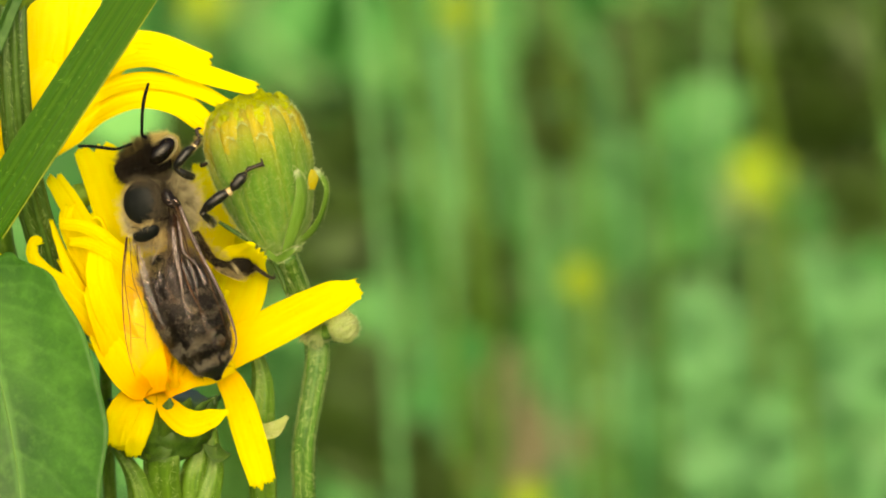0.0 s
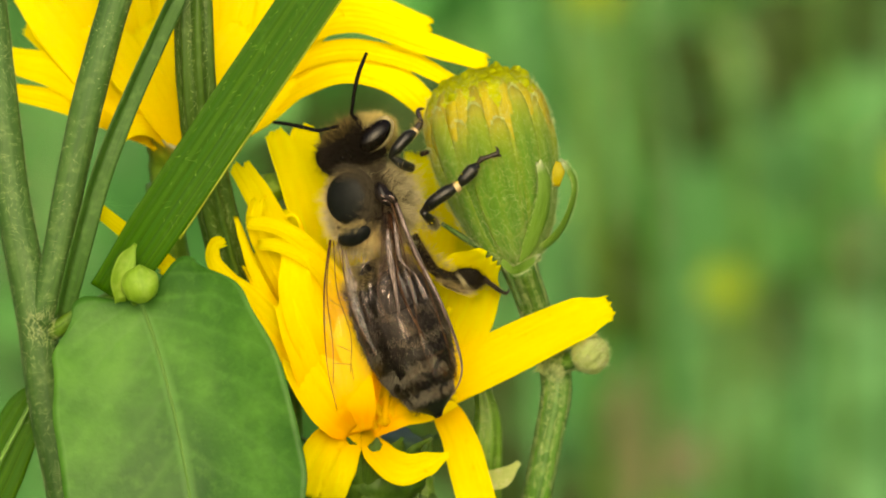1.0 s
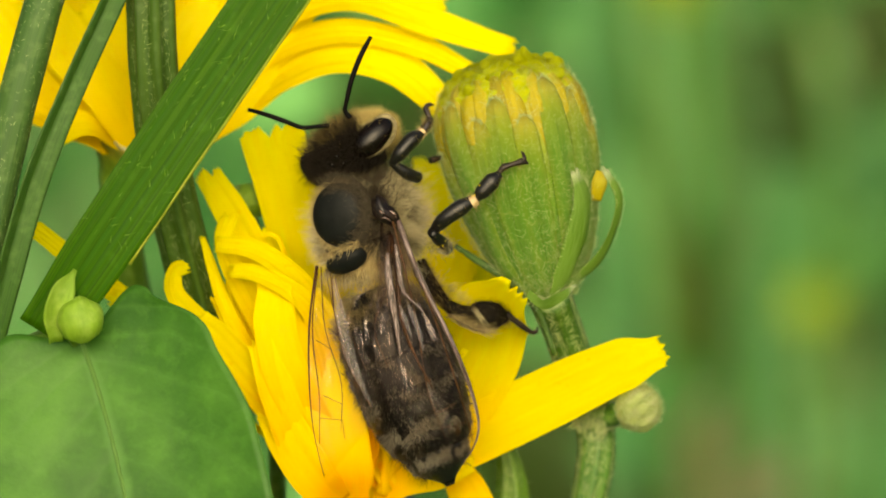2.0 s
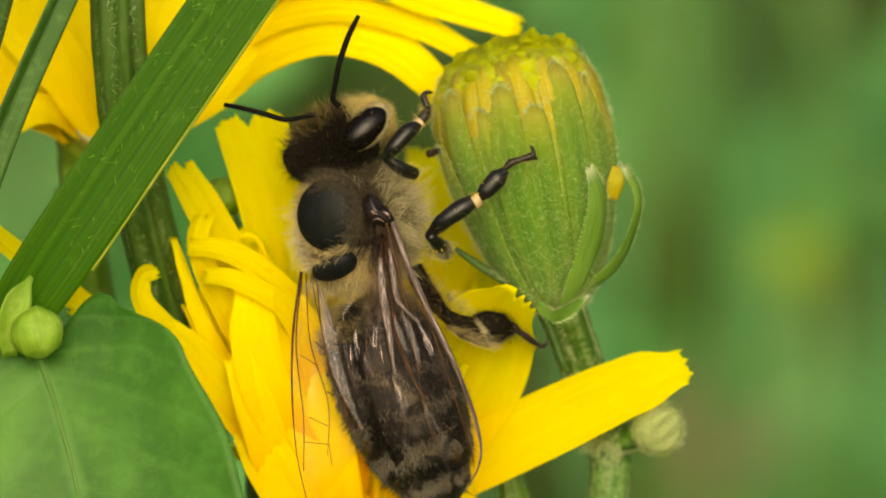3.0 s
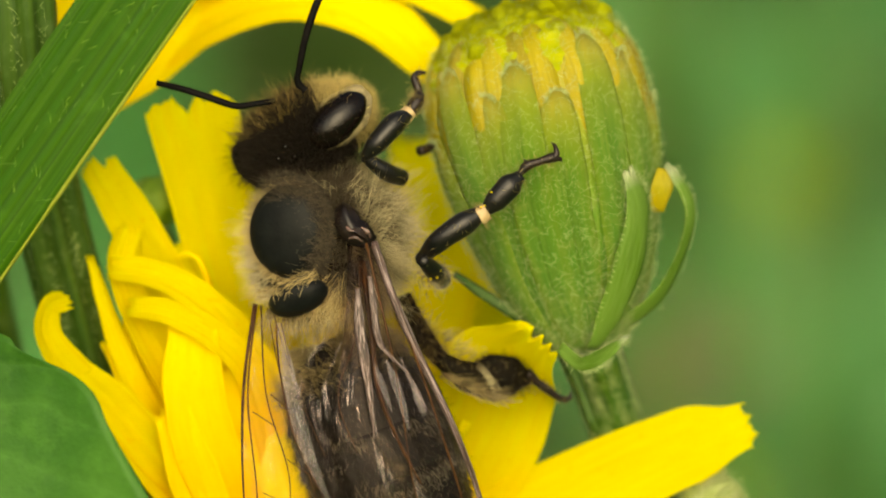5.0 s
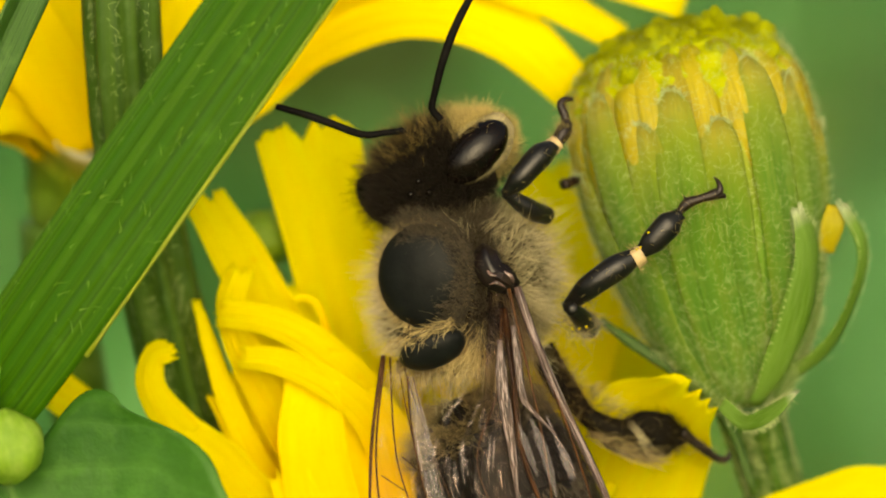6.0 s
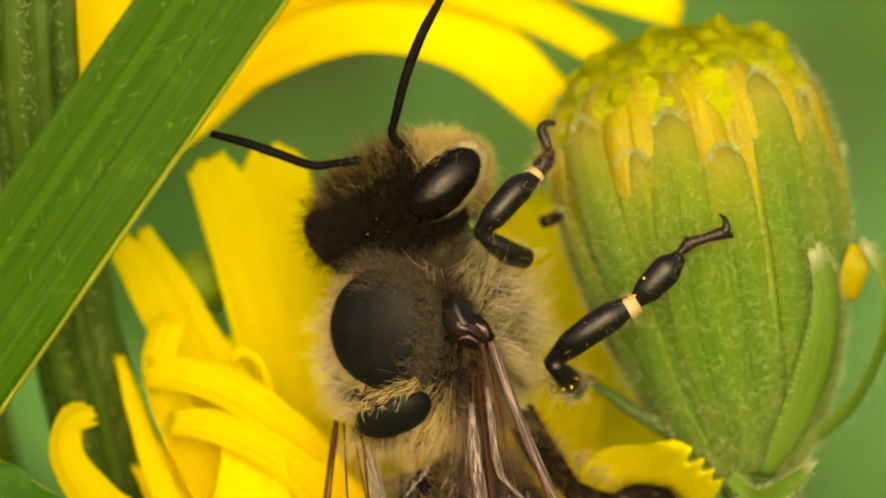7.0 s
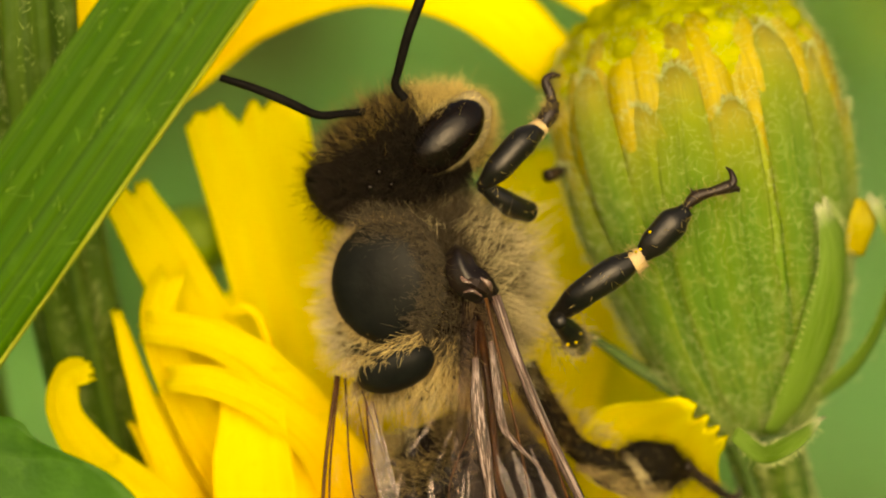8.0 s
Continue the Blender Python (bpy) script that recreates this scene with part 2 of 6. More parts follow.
_c = blend(leaf_green, ramp(leaf_green, _net, [(0.0, (0.2, 0.2, 0.2)), (0.16, (0, 0, 0))]), _c, (0.075, 0.19, 0.03))
_c = blend(leaf_green, ramp(leaf_green, _off, [(0.0, (0.55, 0.55, 0.55)), (0.035, (0, 0, 0))]), _c, (0.10, 0.23, 0.05))
colour_into(leaf_green, blend(leaf_green, ramp(leaf_green, _b, [(0.5, (0, 0, 0)), (0.75, (0.3, 0.3, 0.3))]), _c, (0.09, 0.23, 0.03)))
relief(leaf_green, sums("ADD", _a, sums("MULTIPLY", sums("MINIMUM", _net, 0.2), 0.2)), 0.5, 0.0006)
midrib_green = green_material("midrib_green", (0.055, 0.15, 0.015), (0.09, 0.20, 0.03), (0.09, 0.2, 0.04), 0.55)
vein_green = green_material("vein_green", (0.08, 0.20, 0.02), (0.13, 0.27, 0.04), (0.14, 0.28, 0.07), 0.5)

margin_green = green_material("margin_green", (0.15, 0.21, 0.006), (0.26, 0.30, 0.010), (0.28, 0.34, 0.05), 0.5)


def chitin(name, c0, c1, rough, coat=0.0, spec=0.5):
    m = material(name, rough, spec, 0.0, coat)
    n = grain(m, coords(m, "Object"), 2500.0, 4)
    colour_into(m, ramp(m, n, [(0.3, c0), (0.7, c1)]))
    relief(m, grain(m, coords(m, "Object"), 9000.0, 2), 0.25, 0.00003)
    return m


shell_black = chitin("shell_black", (0.003, 0.003, 0.003), (0.007, 0.006, 0.005), 0.32, spec=0.27)
shell_dull = chitin("shell_dull", (0.003, 0.0035, 0.0035), (0.007, 0.008, 0.0075), 0.5, spec=0.10)
shell_brown = chitin("shell_brown", (0.006, 0.0035, 0.0025), (0.022, 0.012, 0.006), 0.3, spec=0.4)
shell_hinge = chitin("shell_hinge", (0.003, 0.002, 0.002), (0.010, 0.006, 0.005), 0.34, spec=0.28)
shell_mottled = material("shell_mottled", 0.34, 0.09)
_n = grain(shell_mottled, coords(shell_mottled, "Object"), 900.0, 4)
_q = grain(shell_mottled, coords(shell_mottled, "Object", (1, 1, 0.6)), 420.0, 3)
_c = ramp(shell_mottled, _n, [(0.44, (0.003, 0.0025, 0.002)), (0.60, (0.006, 0.0045, 0.003)), (0.74, (0.07, 0.055, 0.035))])
colour_into(shell_mottled, blend(shell_mottled, ramp(shell_mottled, _q, [(0.60, (0, 0, 0)), (0.7, (0.6, 0.6, 0.6))]), _c, (0.11, 0.045, 0.012)))
relief(shell_mottled, _n, 0.3, 0.00005)
shell_felt = chitin("shell_felt", (0.002, 0.0018, 0.0012), (0.007, 0.005, 0.002), 0.6, spec=0.04)
shell_rough = chitin("shell_rough", (0.003, 0.0025, 0.002), (0.010, 0.007, 0.003), 0.45, spec=0.10)
antenna_black = chitin("antenna_black", (0.002, 0.0018, 0.0015), (0.006, 0.0055, 0.005), 0.62, spec=0.05)
skin_dark = chitin("skin_dark", (0.003, 0.002, 0.0015), (0.008, 0.006, 0.004), 0.9, spec=0.05)
eye_black = chitin("eye_black", (0.002, 0.0015, 0.0015), (0.005, 0.003, 0.002), 0.16, 0.0, 0.17)
joint_tan = chitin("joint_tan", (0.32, 0.22, 0.10), (0.48, 0.36, 0.19), 0.5)
claw_brown = chitin("claw_brown", (0.006, 0.0035, 0.0025), (0.018, 0.009, 0.005), 0.42, spec=0.3)


def fur_material(name, root, tip):
    m = material(name, 0.55, 0.3, 0.3)
    body = ramp(m, along(m), [(0, root), (1, tip)])
    each = m.node_tree.nodes.new("ShaderNodeNewGeometry").outputs["Random Per Island"]
    colour_into(m, blend(m, 1.0, body, ramp(m, each, [(0, (0.45, 0.40, 0.34)), (0.4, (0.97, 0.96, 0.95)), (1, (1, 1, 1))]), "MULTIPLY"))
    return m


fur_tan = fur_material("fur_tan", (0.06, 0.042, 0.014), (1.0, 0.90, 0.55))
fur_cheek = fur_material("fur_cheek", (0.20, 0.15, 0.05), (0.84, 0.69, 0.27))
fur_brown = fur_material("fur_brown", (0.004, 0.003, 0.002), (0.026, 0.019, 0.010))
fur_pale = fur_material("fur_pale", (0.20, 0.14, 0.05), (0.82, 0.67, 0.32))
fur_felted = fur_material("fur_felted", (0.05, 0.04, 0.02), (0.52, 0.43, 0.20))
fur_smoke = fur_material("fur_smoke", (0.02, 0.016, 0.011), (0.15, 0.12, 0.075))
fur_mid = fur_material("fur_mid", (0.03, 0.018, 0.008), (0.48, 0.35, 0.11))
fur_felt = fur_material("fur_felt", (0.07, 0.062, 0.046), (0.24, 0.22, 0.165))
fur_dark = fur_material("fur_dark", (0.012, 0.009, 0.006), (0.04, 0.03, 0.02))


def membrane(name, streaks, gloss_by, seed, tint, milky=0.3, cream=(0.66, 0.57, 0.58, 1)):
    """Clear wing film: see-through, a little smoky, creased; a noise mask paints in pinkish, milky glints."""
    m = bpy.data.materials.new(name)
    m.use_nodes = True
    t = m.node_tree
    t.nodes.remove(t.nodes["Principled BSDF"])
    clear, gloss, milk, both, mix = (t.nodes.new("ShaderNode" + k) for k in ("BsdfTransparent", "BsdfGlossy", "BsdfDiffuse", "MixShader", "MixShader"))
    g = lambda v: (v, v, v)
    crease = grain(m, coords(m, "UV", (1.6, 0.9, 1)), 2.2 + seed, 2, 0.5)
    wave = t.nodes.new("ShaderNodeBump")
    wave.inputs["Strength"].default_value, wave.inputs["Distance"].default_value = 1.0, 0.0005
    t.links.new(crease, wave.inputs["Height"])
    t.links.new(wave.outputs["Normal"], gloss.inputs["Normal"])
    thin = ramp(m, grain(m, coords(m, "UV", (2.9, 1.35, 1)), 1.7 + seed, 3), [(0.57, g(0.0)), (0.60, g(1.0)), (0.64, g(0.7)), (0.67, g(0.0))])
    where = ramp(m, along(m), [(0.0, g(1.0)), (0.3, g(0.8)), (0.62, g(0.45)), (0.85, g(0.1))])
    lit = blend(m, 1.0, thin, where, "MULTIPLY")
    t.links.new(blend(m, lit, g(gloss_by), g(streaks)), mix.inputs[0])
    t.links.new(ramp(m, along(m), [(0.0, tint), (0.5, (0.985, 0.965, 0.94)), (1.0, (0.985, 0.965, 0.94))]), clear.inputs["Color"])
    gloss.inputs["Roughness"].default_value, gloss.inputs["Color"].default_value = 0.25, (0.86, 0.76, 0.80, 1)
    milk.inputs["Color"].default_value, both.inputs[0].default_value = cream, milky
    for u, v in ((gloss.outputs[0], both.inputs[1]), (milk.outputs[0], both.inputs[2]), (clear.outputs[0], mix.inputs[1]), (both.outputs[0], mix.inputs[2]), (mix.outputs[0], t.nodes["Material Output"].inputs["Surface"])):
        t.links.new(u, v)
    return m


wing_clear = membrane("wing_membrane", 0.12, 0.004, 0.0, (0.76, 0.70, 0.65))
wing_film = membrane("wing_film", 0.10, 0.002, 1.3, (0.97, 0.94, 0.90))
# Whiter milk in the next two films paints bright reflections on the wings.
wing_glint = membrane("wing_glint", 0.34, 0.08, 3.4, (0.97, 0.95, 0.93), 0.45, (0.80, 0.71, 0.74, 1))
wing_fold = membrane("wing_fold", 0.38, 0.07, 2.1, (0.97, 0.95, 0.93), 0.4, (0.86, 0.82, 0.80, 1))
wing_pane = membrane("wing_pane", 0.03, 0.005, 0.6, (0.985, 0.97, 0.95))
vein_mauve = material("vein_mauve", 0.32, 0.3)
_n = grain(vein_mauve, coords(vein_mauve, "UV", (7, 2.5, 1)), 3.0, 4)
colour_into(vein_mauve, ramp(vein_mauve, _n, [(0.40, (0.010, 0.005, 0.004)), (0.50, (0.05, 0.026, 0.020)), (0.60, (0.28, 0.22, 0.215))]))
relief(vein_mauve, _n, 0.6, 0.00004)
hinge_pink = chitin("hinge_pink", (0.02, 0.01, 0.009), (0.16, 0.10, 0.085), 0.22, spec=0.6)
wing_vein = chitin("wing_vein", (0.022, 0.008, 0.003), (0.085, 0.036, 0.010), 0.45, spec=0.12)

grass_mat = material("grass", 0.5, 0.3, 0.35)
_t = grass_mat.node_tree
_g = _t.nodes.new("ShaderNodeNewGeometry")
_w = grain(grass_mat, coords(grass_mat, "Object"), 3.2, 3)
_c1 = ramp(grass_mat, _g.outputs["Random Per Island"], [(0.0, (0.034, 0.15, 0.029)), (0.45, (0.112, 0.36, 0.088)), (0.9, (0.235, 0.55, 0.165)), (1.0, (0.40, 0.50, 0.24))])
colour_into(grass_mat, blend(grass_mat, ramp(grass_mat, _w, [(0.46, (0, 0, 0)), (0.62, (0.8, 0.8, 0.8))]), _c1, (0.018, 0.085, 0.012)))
pale_grass = green_material("pale_grass", (0.10, 0.31, 0.10), (0.17, 0.40, 0.15), (0.21, 0.40, 0.17), 0.5, (3, 1, 1), 0.3)
soil = material("meadow_ground", 0.9, 0.2)
colour_into(soil, ramp(soil, grain(soil, coords(soil, "Object"), 6.0, 8), [(0.3, (0.018, 0.08, 0.016)), (0.65, (0.04, 0.15, 0.034)), (0.95, (0.12, 0.14, 0.07))]))
relief(soil, grain(soil, coords(soil, "Object"), 60.0, 6), 0.8, 0.01)
straw = material("dry_straw", 0.7, 0.2, 0.2)
colour_into(straw, ramp(straw, grain(straw, coords(straw, "Object"), 80.0, 4), [(0.3, (0.22, 0.21, 0.11)), (0.7, (0.38, 0.34, 0.20))]))

# ---- shapes ----
ORIGIN = {}


def spline(points, n):
    """n + 1 points along a smooth curve through the given ones."""
    p = [Vector(q) for q in points]
    p = [2 * p[0] - p[1], *p, 2 * p[-1] - p[-2]]
    out = []
    for k in range(n + 1):
        s = k / n * (len(p) - 3)
        i = min(int(s), len(p) - 4)
        f = s - i
        a, b, c, d = p[i : i + 4]
        out.append(0.5 * (2 * b + (c - a) * f + (2 * a - 5 * b + 4 * c - d) * f * f + (3 * b - a - 3 * c + d) * f**3))
    return out


def spread(values, s):
    """A value between those given at even steps, s from 0 to 1."""
    x = s * (len(values) - 1)
    i = min(int(x), len(values) - 2)
    f = x - i
    f = f * f * (3 - 2 * f)
    return values[i] * (1 - f) + values[i + 1] * f


class Shape:
    """Vertices in millimetres, faces and their UVs."""

    def __init__(self):
        self.v, self.f, self.uv = [], [], []

    def grid(self, rows, uvs, closed=False, flip=False):
        n, m, k = len(rows), len(rows[0]), len(self.v)
        for r in rows:
            self.v.extend(r)
        for i in range(n - 1):
            for j in range(m if closed else m - 1):
                a, b = (i, j), (i, (j + 1) % m)
                c, d = (i + 1, (j + 1) % m), (i + 1, j)
                quad = [a, b, c, d]
                tex = [uvs[i][j], uvs[i][j + 1], uvs[i + 1][j + 1], uvs[i + 1][j]]
                if flip:
                    quad, tex = quad[::-1], tex[::-1]
                self.f.append([k + p * m + q for p, q in quad])
                self.uv.extend(tex)
        return self

    def tube(self, points, radii, seg=10, n=24, ridges=0, depth=0.0, flat=1.0, wob=0.0, caps=True):
        path = spline(points, n)
        rows, uvs = [], []
        side = None
        for i, p in enumerate(path):
            t = (path[min(i + 1, n)] - path[max(i - 1, 0)]).normalized()
            if side is None:
                side = t.cross(Vector((0, -1, 0.01))).normalized()
            side = (side - t * side.dot(t)).normalized()
            other = side.cross(t)
            r = spread(radii, i / n)
            ring = []
            for j in range(seg):
                a = 2 * math.pi * j / seg
                q = r * (1 + depth * math.cos(ridges * a))
                if wob:
                    q *= 1 + wob * noise.noise(Vector((p.x * 0.9 + j, p.y * 0.9, p.z * 0.9)))
                ring.append(p + side * math.cos(a) * q + other * math.sin(a) * q * flat)
            rows.append(ring)
            uvs.append([(j / seg, i / n) for j in range(seg + 1)])
        k = len(self.v)
        self.grid(rows, uvs, closed=True)
        if caps:
            self.f.append([k + j for j in range(seg)][::-1])
            self.uv.extend([(0.5, 0)] * seg)
            self.f.append([k + n * seg + j for j in range(seg)])
            self.uv.extend([(0.5, 1)] * seg)
        return self

    def strap(self, points, widths, facing=(0, -1, 0), thick=0.09, n=22, m=12, cup=0.0, groove=0.0, grooves=5, teeth=0.0, ruffle=0.0, seed=0, back=0.0, twist=0.0, fold=0.0, notches=()):
        """A petal, blade or leaf: a strip with thickness, its width across, cupped, grooved and toothed at the end."""
        rng = random.Random(seed)
        path = spline(points, n)
        ph = rng.random() * 6
        face = Vector(facing).normalized()
        top, bot, uvs = [], [], []
        cuts = [rng.uniform(0.3, 1.0) for _ in range(6)]
        for i, p in enumerate(path):
            s = i / n
            t = (path[min(i + 1, n)] - path[max(i - 1, 0)]).normalized()
            side = t.cross(face).normalized()
            if twist:
                side = Matrix.Rotation(twist * s, 3, t) @ side
            nor = side.cross(t).normalized()
            w = spread(widths, s)
            a, b, c = [], [], []
            for j in range(m + 1):
                u = 2 * j / m - 1
                lift = cup * w * (u * u - 0.35) + groove * math.cos(u * math.pi * grooves) * min(1, 4 * s) + fold * w * abs(u)
                lift += ruffle * w * math.sin(5.2 * s + ph + 2.2 * u) * abs(u) * (0.3 + s)
                q = p + side * u * w / 2 + nor * lift - t * back * abs(u) ** 1.5 * (1.45 - 1.0 * u**4) * (1 - s) ** 3
                if teeth and s > 0.8:
                    q -= t * w * 0.10 * abs(u) ** 4 * (s - 0.8) * 5
                if teeth and i == n:
                    q += t * teeth * (1.3 * noise.noise(Vector((u * 3.1 + seed, seed * 0.7, 0))) + 1.3 * noise.noise(Vector((u * 7.0, seed * 1.3, 4))))
                if notches and i > n - 5:
                    q -= t * sum(deep * max(0, 1 - ((u - at) / wide) ** 2) for at, deep, wide in notches) * ((i - n + 5) / 5) ** 1.3
                edge = thick / 2 * (1 - 0.8 * abs(u) ** 4)
                a.append(q + nor * edge)
                b.append(q - nor * edge)
                c.append((j / m, s))
            top.append(a)
            bot.append(b)
            uvs.append(c)
        k0 = len(self.v)
        self.grid(top, uvs)
        k1 = len(self.v)
        self.grid(bot, uvs, flip=True)
        w = m + 1
        rim = [(0, j) for j in range(m)] + [(i, m) for i in range(n)] + [(n, m - j) for j in range(m)] + [(n - i, 0) for i in range(n)]
        for x, (i, j) in enumerate(rim):
            i2, j2 = rim[(x + 1) % len(rim)]
            self.f.append([k0 + i2 * w + j2, k0 + i * w + j, k1 + i * w + j, k1 + i2 * w + j2])
            self.uv.extend([uvs[i2][j2], uvs[i][j], uvs[i][j], uvs[i2][j2]])
        return self

    def lathe(self, base, tip, radii, seg=24, n=24, flat=1.0, flat_dir=(0, 1, 0), ridges=0, depth=0.0, bump=0.0, span=(0.0, 1.0), push=0.0):
        """A body turned round the line from base to tip. span: the stretch of it that is made."""
        base, tip = Vector(base), Vector(tip)
        ax = (tip - base).normalized()
        fl = Vector(flat_dir)
        fl = (fl - ax * fl.dot(ax)).normalized()
        sd = ax.cross(fl)
        rows, uvs = [], []
        for i in range(n + 1):
            s = span[0] + (span[1] - span[0]) * i / n
            p, r = base.lerp(tip, s), max(spread(radii, s) + push * math.sin(math.pi * i / n) ** 0.5, 0.004)
            ring = []
            for j in range(seg):
                a = 2 * math.pi * j / seg
                q = r * (1 + depth * math.cos(ridges * a))
                d = sd * math.cos(a) + fl * math.sin(a) * flat
                if bump:
                    q *= 1 + bump * noise.noise((p + d * q) * 2.2)
                ring.append(p + d * q)
            rows.append(ring)
            uvs.append([(j / seg, i / n) for j in range(seg + 1)])
        k = len(self.v)
        self.grid(rows, uvs, closed=True)
        self.f.append([k + j for j in range(seg)][::-1])
        self.uv.extend([(0.5, 0)] * seg)
        self.f.append([k + n * seg + j for j in range(seg)])
        self.uv.extend([(0.5, 1)] * seg)
        return self

    def ball(self, centre, axes, seg=28, n=18, bump=0.0):
        """An ellipsoid whose three half axes are given as vectors."""
        c, (a, b, d) = Vector(centre), [Vector(q) for q in axes]
        rows, uvs = [], []
        for i in range(n + 1):
            th = math.pi * (0.001 + 0.998 * i / n)
            ring = []
            for j in range(seg):
                ph = 2 * math.pi * j / seg
                q = a * math.sin(th) * math.cos(ph) + b * math.sin(th) * math.sin(ph) - d * math.cos(th)
                if bump:
                    q *= 1 + bump * (noise.noise((c + q) * 2.6) + 0.5 * noise.noise((c + q) * 7.0))
                ring.append(c + q)
            rows.append(ring)
            uvs.append([(j / seg, i / n) for j in range(seg + 1)])
        return self.grid(rows, uvs, closed=True)

    def strand(self, root, way, length, r, bend=(0, 0, 0), steps=3):
        """One tapered hair of three sides."""
        way = way.normalized()
        s1 = way.orthogonal().normalized()
        s2 = way.cross(s1)
        bend = Vector(bend)
        rows, uvs = [], []
        for i in range(steps + 1):
            f = i / steps
            p = root + way * length * f + bend * f * f * length
            q = r * (1 - 0.85 * f)
            rows.append([p + s1 * q, p - s1 * q * 0.5 + s2 * q * 0.87, p - s1 * q * 0.5 - s2 * q * 0.87])
            uvs.append([(0, f)] * 4)
        return self.grid(rows, uvs, closed=True)


def part(name, shape, mat, parent, label="", origin=None, smooth=True):
    """Links a shape as one mesh object under a thing or a part."""
    o = Vector(origin) if origin else ORIGIN[parent]
    me = bpy.data.meshes.new(name)
    me.from_pydata([tuple((Vector(v) - o) * MM) for v in shape.v], [], shape.f)
    uv = me.uv_layers.new(name="UVMap")
    uv.data.foreach_set("uv", [c for t in shape.uv for c in t])
    me.materials.append(mat)
    me.shade_smooth() if smooth else me.shade_flat()
    ob = new(name, me)
    ob.parent = parent
    ob.location = (o - ORIGIN[parent]) * MM
    ORIGIN[ob] = o
    return tagged(ob, label) if label else ob


def thing(name, origin, label, category, group=""):
    """An Empty at the thing's base in the plant's axes."""
    ob = new(name)
    ob.empty_display_size = 0.002
    ob.matrix_world = BASIS @ Matrix.Translation(Vector(origin) * MM)
    ORIGIN[ob] = Vector(origin)
    return tagged(ob, label, category, group)


DOWN = Vector((0, math.sin(radians(LEAN)), -math.cos(radians(LEAN))))


def to_ground(p, shift=(0, 0, 0)):
    """Where the upright line through p meets the ground, moved aside a little."""
    p = Vector(p)
    high = 400 + p.z * math.cos(radians(LEAN)) - p.y * math.sin(radians(LEAN))
    return p + DOWN * high + Vector(shift)


def stem_path(points, shift=(0, 0, 0)):
    """Goes on from the last point down to the ground."""
    last, end = Vector(points[-1]), to_ground(points[-1], shift)
    way, far = (end - last).normalized(), (end - last).length
    return [*points, *(last + way * d for d in (3, 9, 25, 70, 180) if d < far * 0.8), end]


def stem_hair(path, radii, count, seed, length=(0.12, 0.35), stretch=0.35, r=0.012, rise=0.2):
    """Short pale hairs over a stem's upper stretch."""
    rng = random.Random(seed)
    pts = spline(path, 60)
    sh = Shape()
    for _ in range(count):
        s = rng.random() * stretch
        i = min(int(s * 60), 59)
        p = pts[i].lerp(pts[i + 1], s * 60 - i)
        t = (pts[i + 1] - pts[i]).normalized()
        a = rng.random() * 2 * math.pi
        e = t.orthogonal().normalized()
        d = Matrix.Rotation(a, 3, t) @ e
        sh.strand(p + d * spread(radii, s) * 0.95, d * rise + t * rng.uniform(-1, 1) + t.cross(d) * rng.uniform(-1, 1), rng.uniform(*length), r, steps=2)
    return sh

# ---- meadow ----
me = bpy.data.meshes.new("ground")
_n, _e = 48, [0, 0.3, 0.7, 1.2, 2, 3, 4.5, 7, 11, 18, 30, 60, 120, 300]
_ax = [-q for q in _e[:0:-1]] + _e
_v = [(x, y, 0.02 * noise.noise(Vector((x * 1.3, y * 1.3, 0))) * min(1, 1.5 / (0.4 + abs(x) + abs(y)))) for y in _ax for x in _ax]
_k = len(_ax)
me.from_pydata(_v, [], [(j * _k + i, j * _k + i + 1, (j + 1) * _k + i + 1, (j + 1) * _k + i) for j in range(_k - 1) for i in range(_k - 1)])
me.materials.append(soil)
me.shade_smooth()
tagged(new("ground", me), "mossy green meadow soil under the grass", "ground", kind="structure")


def meadow(name, count, area, heights, width, seed, label, mat, lean=0.25, hole=None, soft=False):
    """Tapered, bent grass blades over a stretch of ground, in one mesh."""
    rng = random.Random(seed)
    v, f = [], []
    for _ in range(count):
        x, y = rng.uniform(*area[0]), rng.uniform(*area[1])
        if hole and abs(x) < hole[0] and hole[1] < y < hole[2]:
            continue
        if soft and math.hypot(x / area[0][1], (y - 0.42) / (area[1][1] - 0.42)) > 0.45 + 0.55 * rng.random():
            continue
        tall = rng.uniform(*heights) * (0.7 + 0.6 * (0.5 + noise.noise(Vector((x * 2, y * 2, seed)))))
        w = rng.uniform(*width) / 2
        a = rng.random() * 2 * math.pi
        bend = Vector((math.cos(a), math.sin(a), 0)) * tall * rng.uniform(0.02, lean) * 2
        b = rng.random() * math.pi
        side = Vector((math.cos(b), math.sin(b) * 0.5, 0)).normalized()
        k = len(v)
        for i in range(5):
            s = i / 4
            p = Vector((x, y, -0.01 + tall * s * (1 - 0.12 * s))) + bend * s * s
            q = w * (1 - s**2.2) + 0.0002
            v += [tuple(p - side * q), tuple(p + side * q)]
        f += [(k + 2 * i, k + 2 * i + 1, k + 2 * i + 3, k + 2 * i + 2) for i in range(4)]
    m = bpy.data.meshes.new(name)
    m.from_pydata(v, [], f)
    m.materials.append(mat)
    m.shade_smooth()
    return tagged(new(name, m), label, "grass", kind="stuff")


